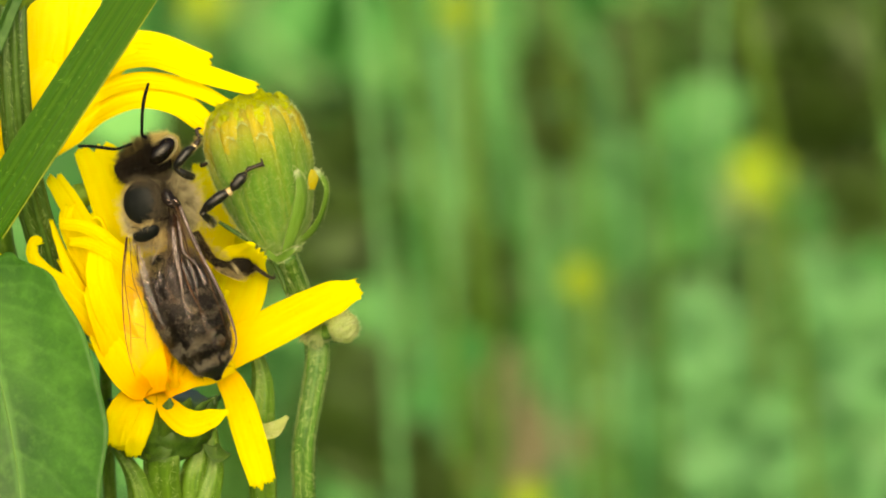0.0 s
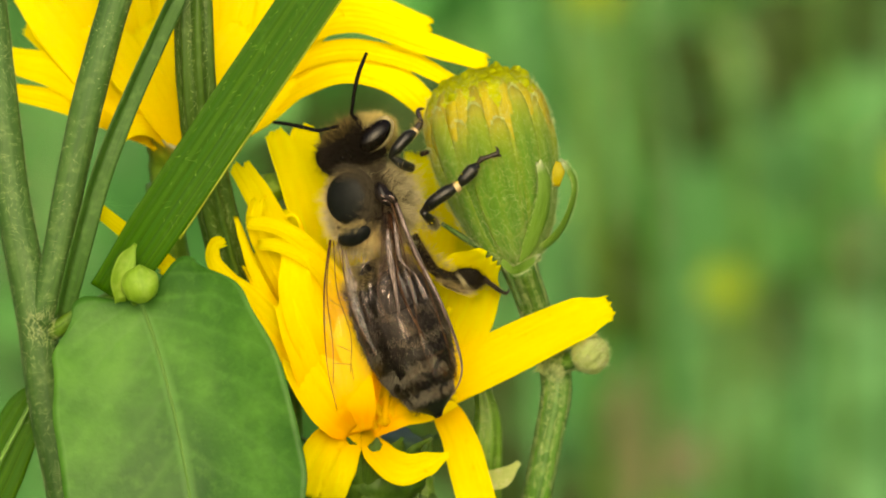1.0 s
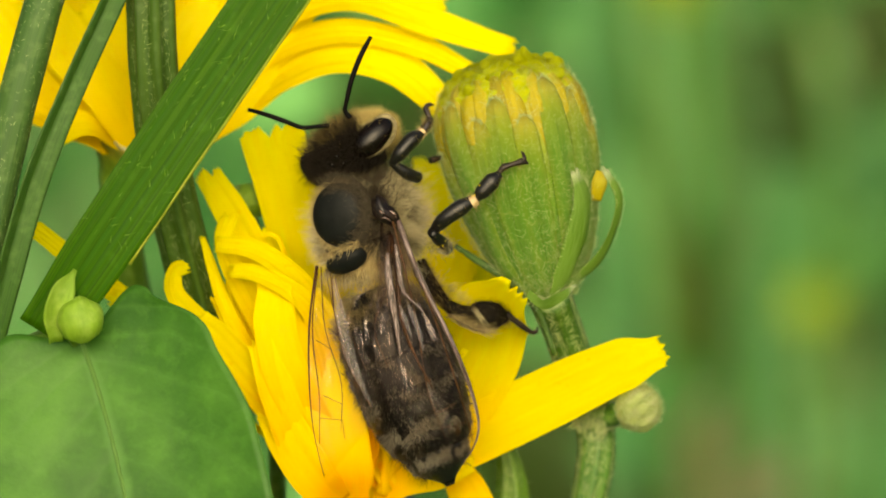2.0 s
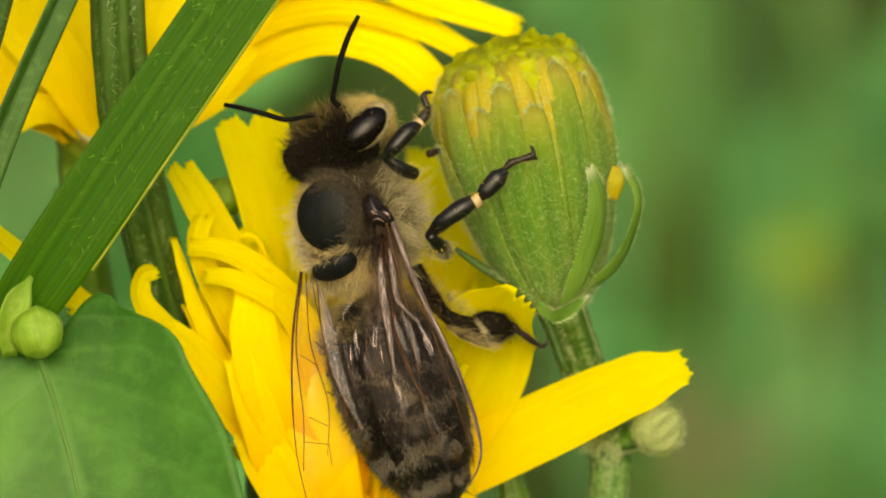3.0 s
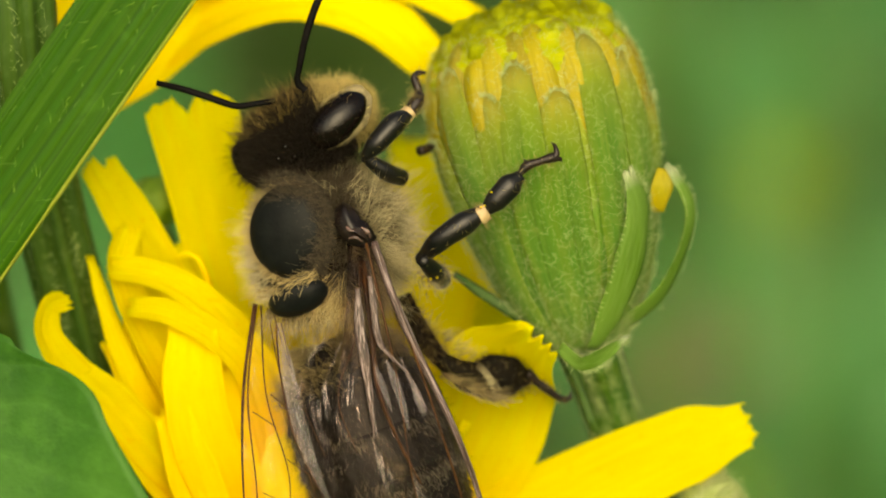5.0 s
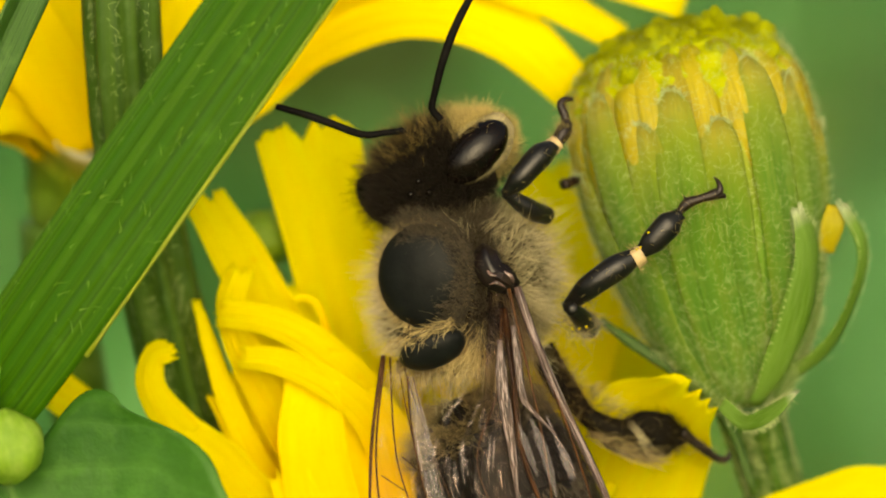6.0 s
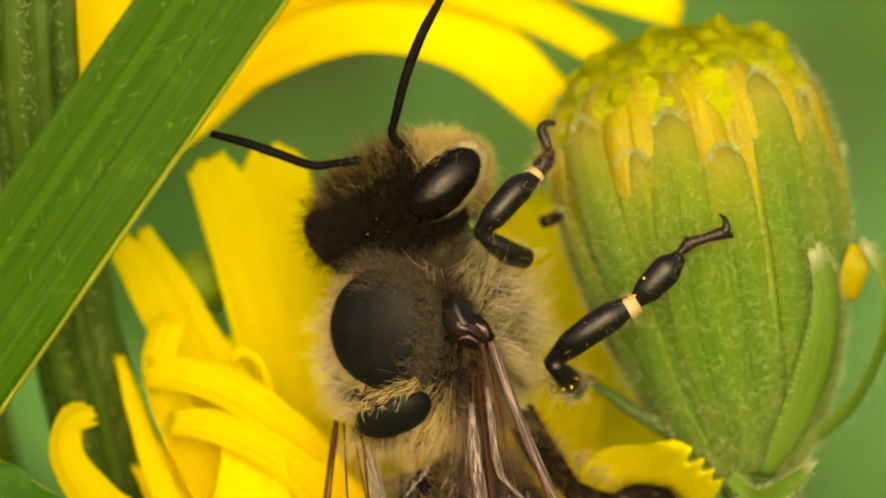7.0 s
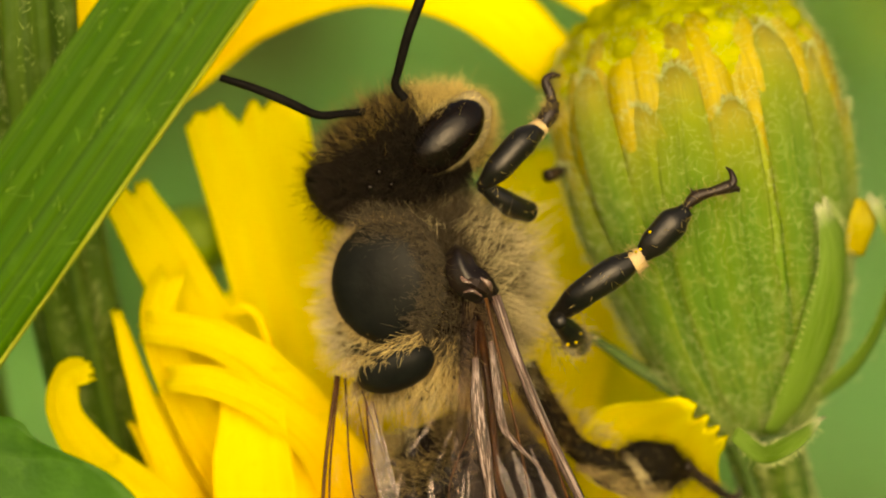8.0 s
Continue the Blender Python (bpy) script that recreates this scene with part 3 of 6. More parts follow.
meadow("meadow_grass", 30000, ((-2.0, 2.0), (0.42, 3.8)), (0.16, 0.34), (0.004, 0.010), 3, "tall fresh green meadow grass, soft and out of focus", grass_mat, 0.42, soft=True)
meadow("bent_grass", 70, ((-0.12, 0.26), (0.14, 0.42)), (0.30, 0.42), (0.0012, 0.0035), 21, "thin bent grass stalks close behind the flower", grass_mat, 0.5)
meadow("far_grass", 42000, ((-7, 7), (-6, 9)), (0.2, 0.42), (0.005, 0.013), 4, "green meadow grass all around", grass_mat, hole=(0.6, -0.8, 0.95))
def weeds(name, count, area, high, size, seed, label, mat):
    """Loose oval leaves at all angles among the grass, in one mesh."""
    rng = random.Random(seed)
    v, f = [], []
    for _ in range(count):
        c = Vector((rng.uniform(*area[0]), rng.uniform(*area[1]), rng.uniform(*high)))
        if area[0][1] > 0.5 and math.hypot(c.x / area[0][1], (c.y - 0.5) / (area[1][1] - 0.5)) > 0.35 + 0.65 * rng.random():
            continue
        turn = Euler((rng.uniform(-1.2, 1.2), rng.uniform(-1.2, 1.2), rng.uniform(0, 6.3))).to_matrix()
        s, k = rng.uniform(*size), len(v)
        for i in range(7):
            g = i / 6
            w = 0.32 * math.sin(math.pi * min(g * 0.96 + 0.03, 1)) ** 0.8
            for u in (-1, 0, 1):
                v.append(tuple(c + turn @ Vector((u * w * s, (g - 0.5) * s, (0.10 * abs(u) * w + 0.35 * g * g - 0.1) * s))))
        f += [(k + 3 * i + j, k + 3 * i + j + 1, k + 3 * i + j + 4, k + 3 * i + j + 3) for i in range(6) for j in range(2)]
    m = bpy.data.meshes.new(name)
    m.from_pydata(v, [], f)
    m.materials.append(mat)
    m.shade_smooth()
    return tagged(new(name, m), label, "leaves", kind="stuff")


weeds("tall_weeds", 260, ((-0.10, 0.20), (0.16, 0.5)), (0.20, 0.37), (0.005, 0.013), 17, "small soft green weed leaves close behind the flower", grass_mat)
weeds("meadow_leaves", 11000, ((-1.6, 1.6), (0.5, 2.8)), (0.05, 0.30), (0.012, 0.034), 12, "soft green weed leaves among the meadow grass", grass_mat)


def leaf_clump(name, at, wide, high, count, size, seed, label, mat):
    """Leaves standing close together in the meadow."""
    c = BASIS @ (Vector(at) * MM)
    return weeds(name, count, ((c.x - wide, c.x + wide), (c.y - 0.015, c.y + 0.015)), (c.z - high, c.z + high), size, seed, label, mat)


# Shade put into leaf colour: these dark clumps stand in for meadow gaps.
painted_shade_mat = green_material("painted_shade_leaf", (0.020, 0.048, 0.006), (0.047, 0.09, 0.010), (0.055, 0.105, 0.014), 0.6, (3, 1, 1), 0.1)
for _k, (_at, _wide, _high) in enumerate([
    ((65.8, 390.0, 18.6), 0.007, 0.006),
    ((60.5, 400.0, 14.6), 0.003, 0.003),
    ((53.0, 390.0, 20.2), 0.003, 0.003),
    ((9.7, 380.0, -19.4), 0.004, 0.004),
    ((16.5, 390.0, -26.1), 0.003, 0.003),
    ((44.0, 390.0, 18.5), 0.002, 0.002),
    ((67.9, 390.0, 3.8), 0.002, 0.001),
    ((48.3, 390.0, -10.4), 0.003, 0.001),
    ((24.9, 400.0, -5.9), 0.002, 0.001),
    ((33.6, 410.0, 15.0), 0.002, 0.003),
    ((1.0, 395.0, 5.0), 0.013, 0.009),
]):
    leaf_clump("painted_shade_leaves", _at, _wide, _high, 420, (0.003, 0.008), 31 + _k, "leaves coloured dark green to stand in for shaded gaps in the meadow", painted_shade_mat)
for _k, (_at, _wide, _high) in enumerate([
    ((62.8, 370.0, -10.7), 0.004, 0.002),
    ((48.4, 370.0, -15.3), 0.002, 0.002),
    ((59.2, 350.0, -24.5), 0.005, 0.002),
    ((40.1, 370.0, -22.5), 0.002, 0.002),
    ((51.2, 350.0, -26.7), 0.004, 0.002),
    ((64.2, 350.0, -18.6), 0.002, 0.002),
    ((57.0, 370.0, -16.8), 0.003, 0.001),
    ((42.5, 390.0, 9.0), 0.003, 0.002),
]):
    leaf_clump("pale_leaves", _at, _wide, _high, 160, (0.003, 0.009), 51 + _k, "fresh light green leaves low in the meadow", pale_grass)
meadow("dry_grass", 40, ((0.02, 0.5), (0.7, 1.8)), (0.16, 0.30), (0.004, 0.010), 6, "withered tan grass stalks in the meadow", straw, 0.5)


def far_flower(at, size, seed):
    """A yellow composite flower in the meadow on its stalk."""
    rng = random.Random(seed)
    c = Vector(at)
    ob = thing("meadow_flower", to_ground(c), "yellow meadow flower on a thin green stalk", "flower", "yellow flowers in the meadow")
    part("stalk", Shape().tube([c, c.lerp(to_ground(c), 0.5) + Vector((3, 0, 0)), to_ground(c)], [0.6, 0.7, 0.9], 6, 10), stem_green, ob)
    part("flower_base", Shape().lathe(c + DOWN * size * 0.4, c, [size * 0.1, size * 0.22, size * 0.18], 10, 5), stem_green, ob)
    for k in range(15):
        a = 2 * math.pi * k / 15 + rng.uniform(-0.1, 0.1)
        d = Vector((math.cos(a), -0.45, math.sin(a) * 0.85)).normalized()
        e = Vector((math.cos(a), 0.05, math.sin(a)))
        part("petal", Shape().strap([c, c + d * size * 0.3, c + (d + e).normalized() * size * 0.62], [size * 0.06, size * 0.17, size * 0.15], n=5, m=3, thick=0.25), petal_far, ob)
    return ob


for _i, (_at, _size) in enumerate([((34.42, 350.00, -5.95), 3.9), ((53.64, 350.00, 4.69), 5.5), ((22.28, 360.00, 23.54), 4.5), ((-7.07, 420.00, 28.39), 5), ((53.58, 380.00, -28.80), 3.5), ((26.71, 300.00, -27.84), 3.5)]):
    far_flower(_at, _size, 40 + _i)


def dead_leaf(at, turn, size, seed):
    """A withered leaf on its stalk among the grass."""
    c = Vector(at)
    ob = thing("withered_leaf", to_ground(c), "withered tan leaf caught in the grass", "leaf", "withered leaves in the grass")
    d = Vector((math.cos(turn), 0.2, math.sin(turn)))
    part("blade", Shape().strap([c - d * size, c, c + d * size], [size * 0.2, size * 0.7, size * 0.65, size * 0.15], (0.1, -1, 0.6), 0.3, 10, 6, 0.2, ruffle=0.12, seed=seed), straw, ob)
    part("petiole", Shape().tube([c - d * size * 0.8, c - d * size * 1.2 + DOWN * 3, to_ground(c - d * size * 1.2)], [0.4, 0.4, 0.5], 5, 8), straw, ob)


for _i, (_at, _turn, _size) in enumerate([
    ((27.3, 440.0, -18.8), 1.5, 8.0),
    ((29.9, 440.0, -26.4), 1.2, 7.0),
    ((35.6, 450.0, -26.1), 0.4, 7.0),
    ((53.3, 440.0, -19.6), 0.3, 8.0),
    ((21.0, 450.0, -30.6), 0.4, 7.0),
    ((58.9, 430.0, 16.9), 1.2, 4.0),
]):
    dead_leaf(_at, _turn, _size, 60 + _i)


def grass_stalk(at, lean, thick, mat):
    """One upright stalk in the meadow with a thin seed head."""
    c = Vector(at)
    ob = thing("grass_stalk", to_ground(c), "thin green upright grass stalk, soft and out of focus", "grass stalk", "grass stalks in the meadow")
    top = c + Vector((lean * 60, 0, 60))
    part("stalk", Shape().tube([top, c, c.lerp(to_ground(c), 0.5) - Vector((lean * 20, 0, 0)), to_ground(c)], [thick * 0.6, thick, thick * 1.1, thick * 1.2], 6, 16), mat, ob)
    part("seed_head", Shape().lathe(top - Vector((lean * 6, 0, 6)), top + Vector((lean * 14, 0, 14)), [0.3, thick * 1.6, thick * 1.4, 0.2], 8, 8), mat, ob)


for _k, (_at, _lean, _thick) in enumerate([
    ((20.3, 380.0, -2.1), 0.05, 1.10),
    ((26.8, 460.0, -1.6), -0.10, 0.80),
    ((38.5, 520.0, -1.5), 0.15, 0.70),
    ((51.0, 600.0, -1.2), -0.20, 1.00),
    ((64.0, 420.0, -3.0), 0.30, 0.40),
    ((68.8, 430.0, -3.0), -0.28, 0.40),
    ((14.5, 560.0, -0.5), 0.30, 0.60),
]):
    grass_stalk(_at, _lean, _thick, pale_grass)
_rng = random.Random(29)
for _k in range(9):
    grass_stalk((12 + _k * 5.5 + _rng.uniform(-3, 3), _rng.uniform(170, 320), _rng.uniform(-15, 10)), _rng.uniform(-0.45, 0.45), _rng.uniform(0.25, 0.5), (pale_grass, stem_green, stem_light)[_k % 3])


# ---- grass blade, stems and leaf beside the flower ----
grass_blade = thing("grass_leaf", (-9.45, -1.30, -5.42), "broad fresh green grass blade with fine ribs", "grass blade")
BLADE = [(1.05, -2.50, 10.00), (-1.70, -2.45, 6.00), (-3.78, -2.40, 3.00), (-5.85, -2.30, 0.00), (-7.92, -2.00, -3.00), (-9.95, -1.30, -5.95)]
BLADE_FACE = Vector((0.25, -1, 0.12))
part("blade", Shape().strap(BLADE, [2.3, 2.3, 2.28, 2.26, 2.2, 1.9], BLADE_FACE, 0.2, 60, 56, 0.05, 0.010, 7), blade_green, grass_blade)
_edge = (Vector(BLADE[1]) - Vector(BLADE[3])).normalized().cross(BLADE_FACE).normalized()
if _edge.x < 0:
    _edge = -_edge
part("margin", Shape().tube([Vector(p) + _edge * 1.14 + Vector((0, -0.05, 0)) for p in BLADE[:-1]], [0.05, 0.06, 0.06, 0.06], 8, 40), margin_green, grass_blade, "thin pale edge of the blade")
_rng = random.Random(8)
_sh = Shape()
_bp = spline(BLADE[1:5], 90)
for _ in range(90):
    _i = _rng.randrange(90)
    _t = (_bp[_i + 1] - _bp[_i]).normalized()
    _sd = _t.cross(Vector((0.25, -1, 0.12))).normalized()
    _u = _rng.choice((-1, 1, 1)) if _rng.random() < 0.45 else _rng.uniform(-0.95, 0.95)
    _sh.strand(_bp[_i] + _sd * _u * 1.13 + Vector((0, -0.1, 0)), _t * _rng.choice((-1, 1)) + _sd * _rng.uniform(-0.3, 0.3) + Vector((0, -0.25, 0)), _rng.uniform(0.10, 0.30), 0.011, _sd * _rng.uniform(-1.2, 1.2) + Vector((0, -0.2, 0)), 5)
part("hairs", _sh, hair_dim, grass_blade, "short pale hairs on the blade")
_sh = Shape()
for _ in range(34):
    _i = _rng.randrange(90)
    _t = (_bp[_i + 1] - _bp[_i]).normalized()
    _sd = _t.cross(BLADE_FACE).normalized()
    _sh.strand(_bp[_i] + _sd * _rng.uniform(-1.0, 1.0) + Vector((0, -0.1, 0)), _t * _rng.choice((-1, 1)) + _sd * _rng.uniform(-0.5, 0.5) + Vector((0, -0.15, 0)), _rng.uniform(0.08, 0.28), _rng.uniform(0.010, 0.020), _sd * _rng.uniform(-1.0, 1.0), 5)
part("hairs", _sh, bract_pale, grass_blade, "sparse white hairs on the blade")


def stem(name, points, radii, mat, label, hairs=900, seed=1, ridges=7, depth=0.06, shift=(0, 0, 0), grounded=True, length=(0.12, 0.35), stretch=0.45):
    path = stem_path(points, shift) if grounded else points
    ob = thing(name, path[-1], label, "plant stem", "green stems")
    part("stalk", Shape().tube(path, radii, 42, 70, ridges, depth, wob=0.03), mat, ob)
    part("hairs", stem_hair(path, radii, hairs, seed, length, stretch, 0.007), hair_white, ob, "short white hairs on the stalk")
    return ob


rib_stem = stem("ribbed_stem", [(-6.34, 0.80, 9.11), (-6.37, 1.00, 6.49), (-6.27, 1.80, 2.70), (-5.86, 3.20, -0.88), (-5.16, 4.60, -4.01), (-4.30, 5.80, -7.41), (-3.63, 6.80, -11.82)], [0.74, 0.76, 0.78, 0.8, 0.8, 0.85, 0.9, 1.0], stem_olive, "upright ribbed green stem with fine white hairs", 5200, 2, 7, 0.16, length=(0.05, 0.2))
part("stem_tip", Shape().lathe((-6.35, 0.90, 8.16), (-6.27, 0.80, 11.02), [0.75, 1.5, 1.7, 1.2], 20, 10, ridges=9, depth=0.08), bract_green, rib_stem, "olive green closed bud at the top")
grey_stem = stem("grey_stem", [(-15.26, 1.20, 9.22), (-14.72, 1.20, 3.72), (-14.13, 1.20, -1.79), (-13.22, 1.20, -6.81), (-12.70, 1.40, -10.65), (-11.91, 2.00, -14.98)], [0.7, 0.76, 0.82, 0.88, 0.86, 0.9, 1.0], stem_grey, "thick grey-green stem with downy white hairs", 5000, 3, 7, 0.015)
_l2 = [(-13.02, 1.00, -7.17), (-12.31, 0.60, -4.44), (-11.62, 0.40, -1.11), (-10.79, 0.20, 2.45), (-9.63, 0.20, 6.49), (-8.83, 0.30, 8.63)]
part("side_branch", Shape().tube(_l2, [0.6, 0.62, 0.66, 0.68, 0.66, 0.6], 24, 40, 7, 0.012, wob=0.03), stem_grey, grey_stem, "grey-green side branch")
part("branch_hairs", stem_hair(_l2, [0.6, 0.62, 0.66, 0.68, 0.66, 0.6], 1500, 4, (0.08, 0.22), 1.0, 0.010), hair_white, grey_stem, "short white hairs on the branch")
part("axil_down", stem_hair([(-12.92, 0.70, -7.77), (-12.95, 0.50, -7.17), (-12.99, 0.50, -6.69)], [0.5, 0.55, 0.5], 260, 44, (0.2, 0.5), 1.0), hair_white, grey_stem, "tuft of white down in the fork")
part("branch_bud", Shape().lathe((-9.64, 0.20, 7.09), (-10.14, 0.20, 9.51), [0.7, 1.7, 1.9, 1.3], 20, 10, ridges=8, depth=0.1), bract_green, grey_stem, "green closed bud at the branch top")
for _k in range(7):
    _a = 2 * math.pi * _k / 7
    _c = Vector((-9.90, 0.20, 7.90))
    part("bract", Shape().strap([_c + Vector((math.cos(_a) * 0.9, math.sin(_a) * 0.9, -0.7)), _c + Vector((math.cos(_a) * 2.0, math.sin(_a) * 1.8, -0.2)), _c + Vector((math.cos(_a) * 2.6, math.sin(_a) * 2.2, 0.8))], [0.9, 0.9, 0.2], (math.cos(_a), math.sin(_a), -0.3), 0.1, 8, 4), stem_grey, grey_stem)
narrow_leaf = thing("narrow_leaf", (-11.99, 0.60, -6.35), "narrow dark green upright leaf", "leaf")
part("blade", Shape().strap([(-12.15, 0.80, -6.82), (-11.40, 0.10, -3.97), (-10.39, -0.30, -0.66), (-9.00, -0.50, 2.65), (-7.22, -0.70, 6.42), (-6.13, -0.80, 8.78)], [0.95, 1.05, 1.05, 0.95, 0.9, 0.8], (0.7, -1, 0), 0.16, 40, 10, 0.0, fold=0.35), narrow_green, narrow_leaf)
part("midrib", Shape().tube([(-12.16, 0.90, -6.82), (-11.40, 0.20, -3.97), (-10.40, -0.20, -0.66), (-9.00, -0.40, 2.65), (-7.22, -0.60, 6.43), (-6.13, -0.70, 8.79)], [0.12, 0.12, 0.11, 0.1, 0.08, 0.06], 8, 30), stem_green, narrow_leaf)
low_blade = thing("grass_leaf", to_ground((-14.53, 3.00, -16.23)), "broad green grass blade low beside the stem", "grass blade")
part("midrib", Shape().tube([(-13.04, 3.20, -9.51), (-13.71, 3.20, -10.85), (-15.04, 3.20, -13.26), (-16.30, 3.40, -15.68), (-17.87, 4.00, -18.66)], [0.05, 0.1, 0.12, 0.14, 0.15], 8, 24), vein_green, low_blade)
part("blade", Shape().strap([(-12.88, 3.40, -9.24), (-13.72, 3.40, -10.85), (-15.05, 3.40, -13.27), (-16.31, 3.60, -15.69), *stem_path([(-17.88, 4.20, -18.67)])], [0.3, 1.9, 2.6, 2.8, 2.9, 2.9, 2.9, 2.8, 2.4, 2.0], (0.2, -1, 0.2), 0.2, 40, 20, 0.04, 0.03, 5), blade_green, low_blade)

leaf = thing("broad_leaf", (-8.66, -1.70, -6.38), "broad oval green leaf with a pale midrib", "leaf")
_mid = [(-8.71, -1.50, -6.09), (-8.09, -2.10, -7.80), (-7.31, -3.00, -10.62), (-6.64, -3.80, -14.13), (-6.24, -4.20, -17.40), (-6.05, -4.00, -21.39)]
_lw = [5.6, 8.6, 9.9, 10.2, 8.4, 0.6]
part("blade", Shape().strap(_mid, _lw, (-0.15, -1, 0.22), 0.16, 46, 30, 0.10, ruffle=0.015, back=1.25, seed=5), leaf_green, leaf)
part("midrib", Shape().tube([Vector(q) + Vector((0, k, 0.0)) for q, k in zip(_mid, (0.10, 0.20, 0.25, 0.27, 0.21, 0.0))], [0.085, 0.075, 0.06, 0.05, 0.04, 0.03], 8, 40, flat=0.4), midrib_green, leaf, "pale green midrib")
part("axil_bud", Shape().ball((-8.63, -2.40, -5.50), [(0.80, 0, 0.1), (0, 0.75, 0), (-0.1, 0, 0.78)], 24, 16, 0.1), bract_pale, leaf, "round pale green bud in the leaf axil")
part("stipule", Shape().strap([(-9.49, -2.20, -6.25), (-9.46, -2.60, -5.30), (-9.22, -2.70, -4.60), (-8.80, -2.40, -3.83)], [0.5, 0.95, 0.9, 0.15], (0.5, -1, 0), 0.1, 12, 8, 0.2), bract_pale, leaf, "small lime green bract beside the bud")
part("petiole", Shape().tube([(-8.71, -1.50, -6.14), (-9.23, -0.90, -5.90), (-10.83, 0.20, -6.48), (-12.55, 1.00, -7.54)], [0.35, 0.35, 0.3, 0.4], 10, 14), stem_green, leaf)


# ---- the yellow flowers ----
def petal(ob, mat, seed, path, w, facing, cup, notches=()):
    widths = w if isinstance(w, list) else [w * 0.5, w * 0.85, w * 1.0, w * 1.0, w * 0.86]
    return part("petal", Shape().strap(path, widths, facing, 0.10, 26, 24, cup, 0.012, 4, 0.2, 0.05, seed, notches=notches), mat, ob)


flower = thing("yellow_flower", to_ground((1.72, 9.00, -18.09)), "open yellow composite flower with strap petals", "flower", "yellow flowers")
petal(flower, petal_front, 100, [(0.53, 4.80, -11.33), (-0.58, 4.50, -6.47), (-1.54, 4.30, -2.35), (-2.44, 4.10, 1.23)], [1.0, 1.5, 1.9, 2.1, 2.25], (0.1, -1, 0), 0.10, ((0.1, 0.34, 0.4), (0.9, 0.3, 0.3)))
petal(flower, petal_front, 101, [(0.29, 4.40, -11.32), (-1.51, 3.80, -6.15), (-2.78, 3.70, -3.70), (-3.71, 3.80, -1.91), (-4.60, 4.00, -0.45)], [1.0, 1.4, 1.4, 1.2, 0.95], (-0.2, -1, 0.2), 0.14)
petal(flower, petal_front, 102, [(0.17, 3.60, -11.19), (-1.60, 3.10, -7.60), (-2.72, 2.90, -5.60), (-3.66, 2.90, -3.91), (-4.02, 2.90, -2.78), (-3.80, 3.00, -1.95)], [0.8, 1.0, 1.0, 0.85, 0.7, 0.6], (0.4, -1, 0), 0.25)
petal(flower, petal_front, 103, [(0.29, 3.40, -11.18), (-0.30, 2.60, -7.40), (-0.95, 2.40, -4.95), (-1.97, 2.20, -3.75), (-3.10, 2.30, -3.12), (-4.22, 2.70, -2.98)], [0.9, 1.0, 0.95, 0.85, 0.75, 0.62], (0.2, -1, 0.35), 0.2)
petal(flower, petal_front, 104, [(0.30, 3.10, -11.17), (-0.20, 2.30, -7.60), (-0.85, 2.05, -5.45), (-1.78, 1.90, -4.50), (-2.91, 2.00, -3.98), (-3.74, 2.40, -3.92)], [0.9, 0.95, 0.85, 0.75, 0.66, 0.50], (0.2, -1, 0.35), 0.22)
petal(flower, petal_front, 105, [(0.00, 3.30, -11.49), (-2.10, 2.90, -8.10), (-3.30, 2.85, -6.20), (-3.95, 2.85, -4.90), (-4.38, 2.95, -3.75), (-4.70, 3.10, -2.75)], [0.7, 0.8, 0.75, 0.6, 0.42, 0.25], (0.5, -1, 0.1), -0.2)
petal(flower, petal_front, 106, [(-0.14, 3.00, -11.53), (-2.00, 2.40, -8.60), (-3.17, 2.20, -7.39), (-4.11, 2.15, -6.36), (-5.15, 2.20, -5.42), (-5.74, 2.30, -4.55), (-5.66, 2.40, -3.88), (-5.22, 2.35, -3.72)], [1.0, 1.25, 1.2, 1.1, 0.9, 0.72, 0.6, 0.5], (0.5, -1, 0.2), 0.3)
petal(flower, petal_front, 107, [(-0.09, 2.80, -11.57), (-2.00, 2.05, -8.90), (-3.20, 1.95, -7.40), (-4.12, 2.00, -6.30), (-4.95, 2.15, -5.52)], [1.0, 1.35, 1.3, 1.15, 0.9], (0.2, -1, 0.1), 0.15)
petal(flower, petal_core, 108, [(0.24, 3.00, -11.48), (-0.95, 1.90, -9.14), (-1.77, 1.60, -7.46), (-2.19, 1.70, -5.78), (-2.21, 2.10, -4.31)], [1.0, 1.5, 1.6, 1.5, 1.2], (0, -1, 0.1), 0.12)
petal(flower, petal_core, 109, [(0.10, 2.80, -11.77), (-1.44, 1.70, -9.80), (-2.10, 1.50, -8.12), (-2.75, 1.70, -6.29)], [1.0, 1.4, 1.3, 0.9], (0.2, -1, 0.1), 0.15)
petal(flower, petal_core, 110, [(0.53, 3.40, -11.54), (0.40, 2.50, -8.88), (-0.55, 2.20, -6.40), (-1.35, 2.30, -4.70)], [1.2, 2.0, 2.1, 1.5], (0, -1, 0.1), 0.1)
petal(flower, petal_core, 111, [(0.05, 2.60, -11.88), (-0.66, 1.60, -11.25), (-1.48, 1.40, -10.04), (-2.26, 1.80, -8.61)], 1.6, (0.1, -1, 0), 0.15)
petal(flower, petal_front, 112, [(0.29, 4.50, -11.44), (-1.13, 4.00, -7.92), (-2.54, 3.90, -4.76), (-3.49, 4.10, -2.70)], [1.2, 2.0, 2.2, 1.9], (0, -1, 0.1), 0.06)
petal(flower, petal_core, 113, [(0.09, 3.90, -11.55), (-1.37, 3.40, -8.87), (-2.67, 3.30, -6.45), (-3.86, 3.50, -4.27)], [1.2, 2.0, 2.1, 1.7], (0.2, -1, 0.1), 0.06)
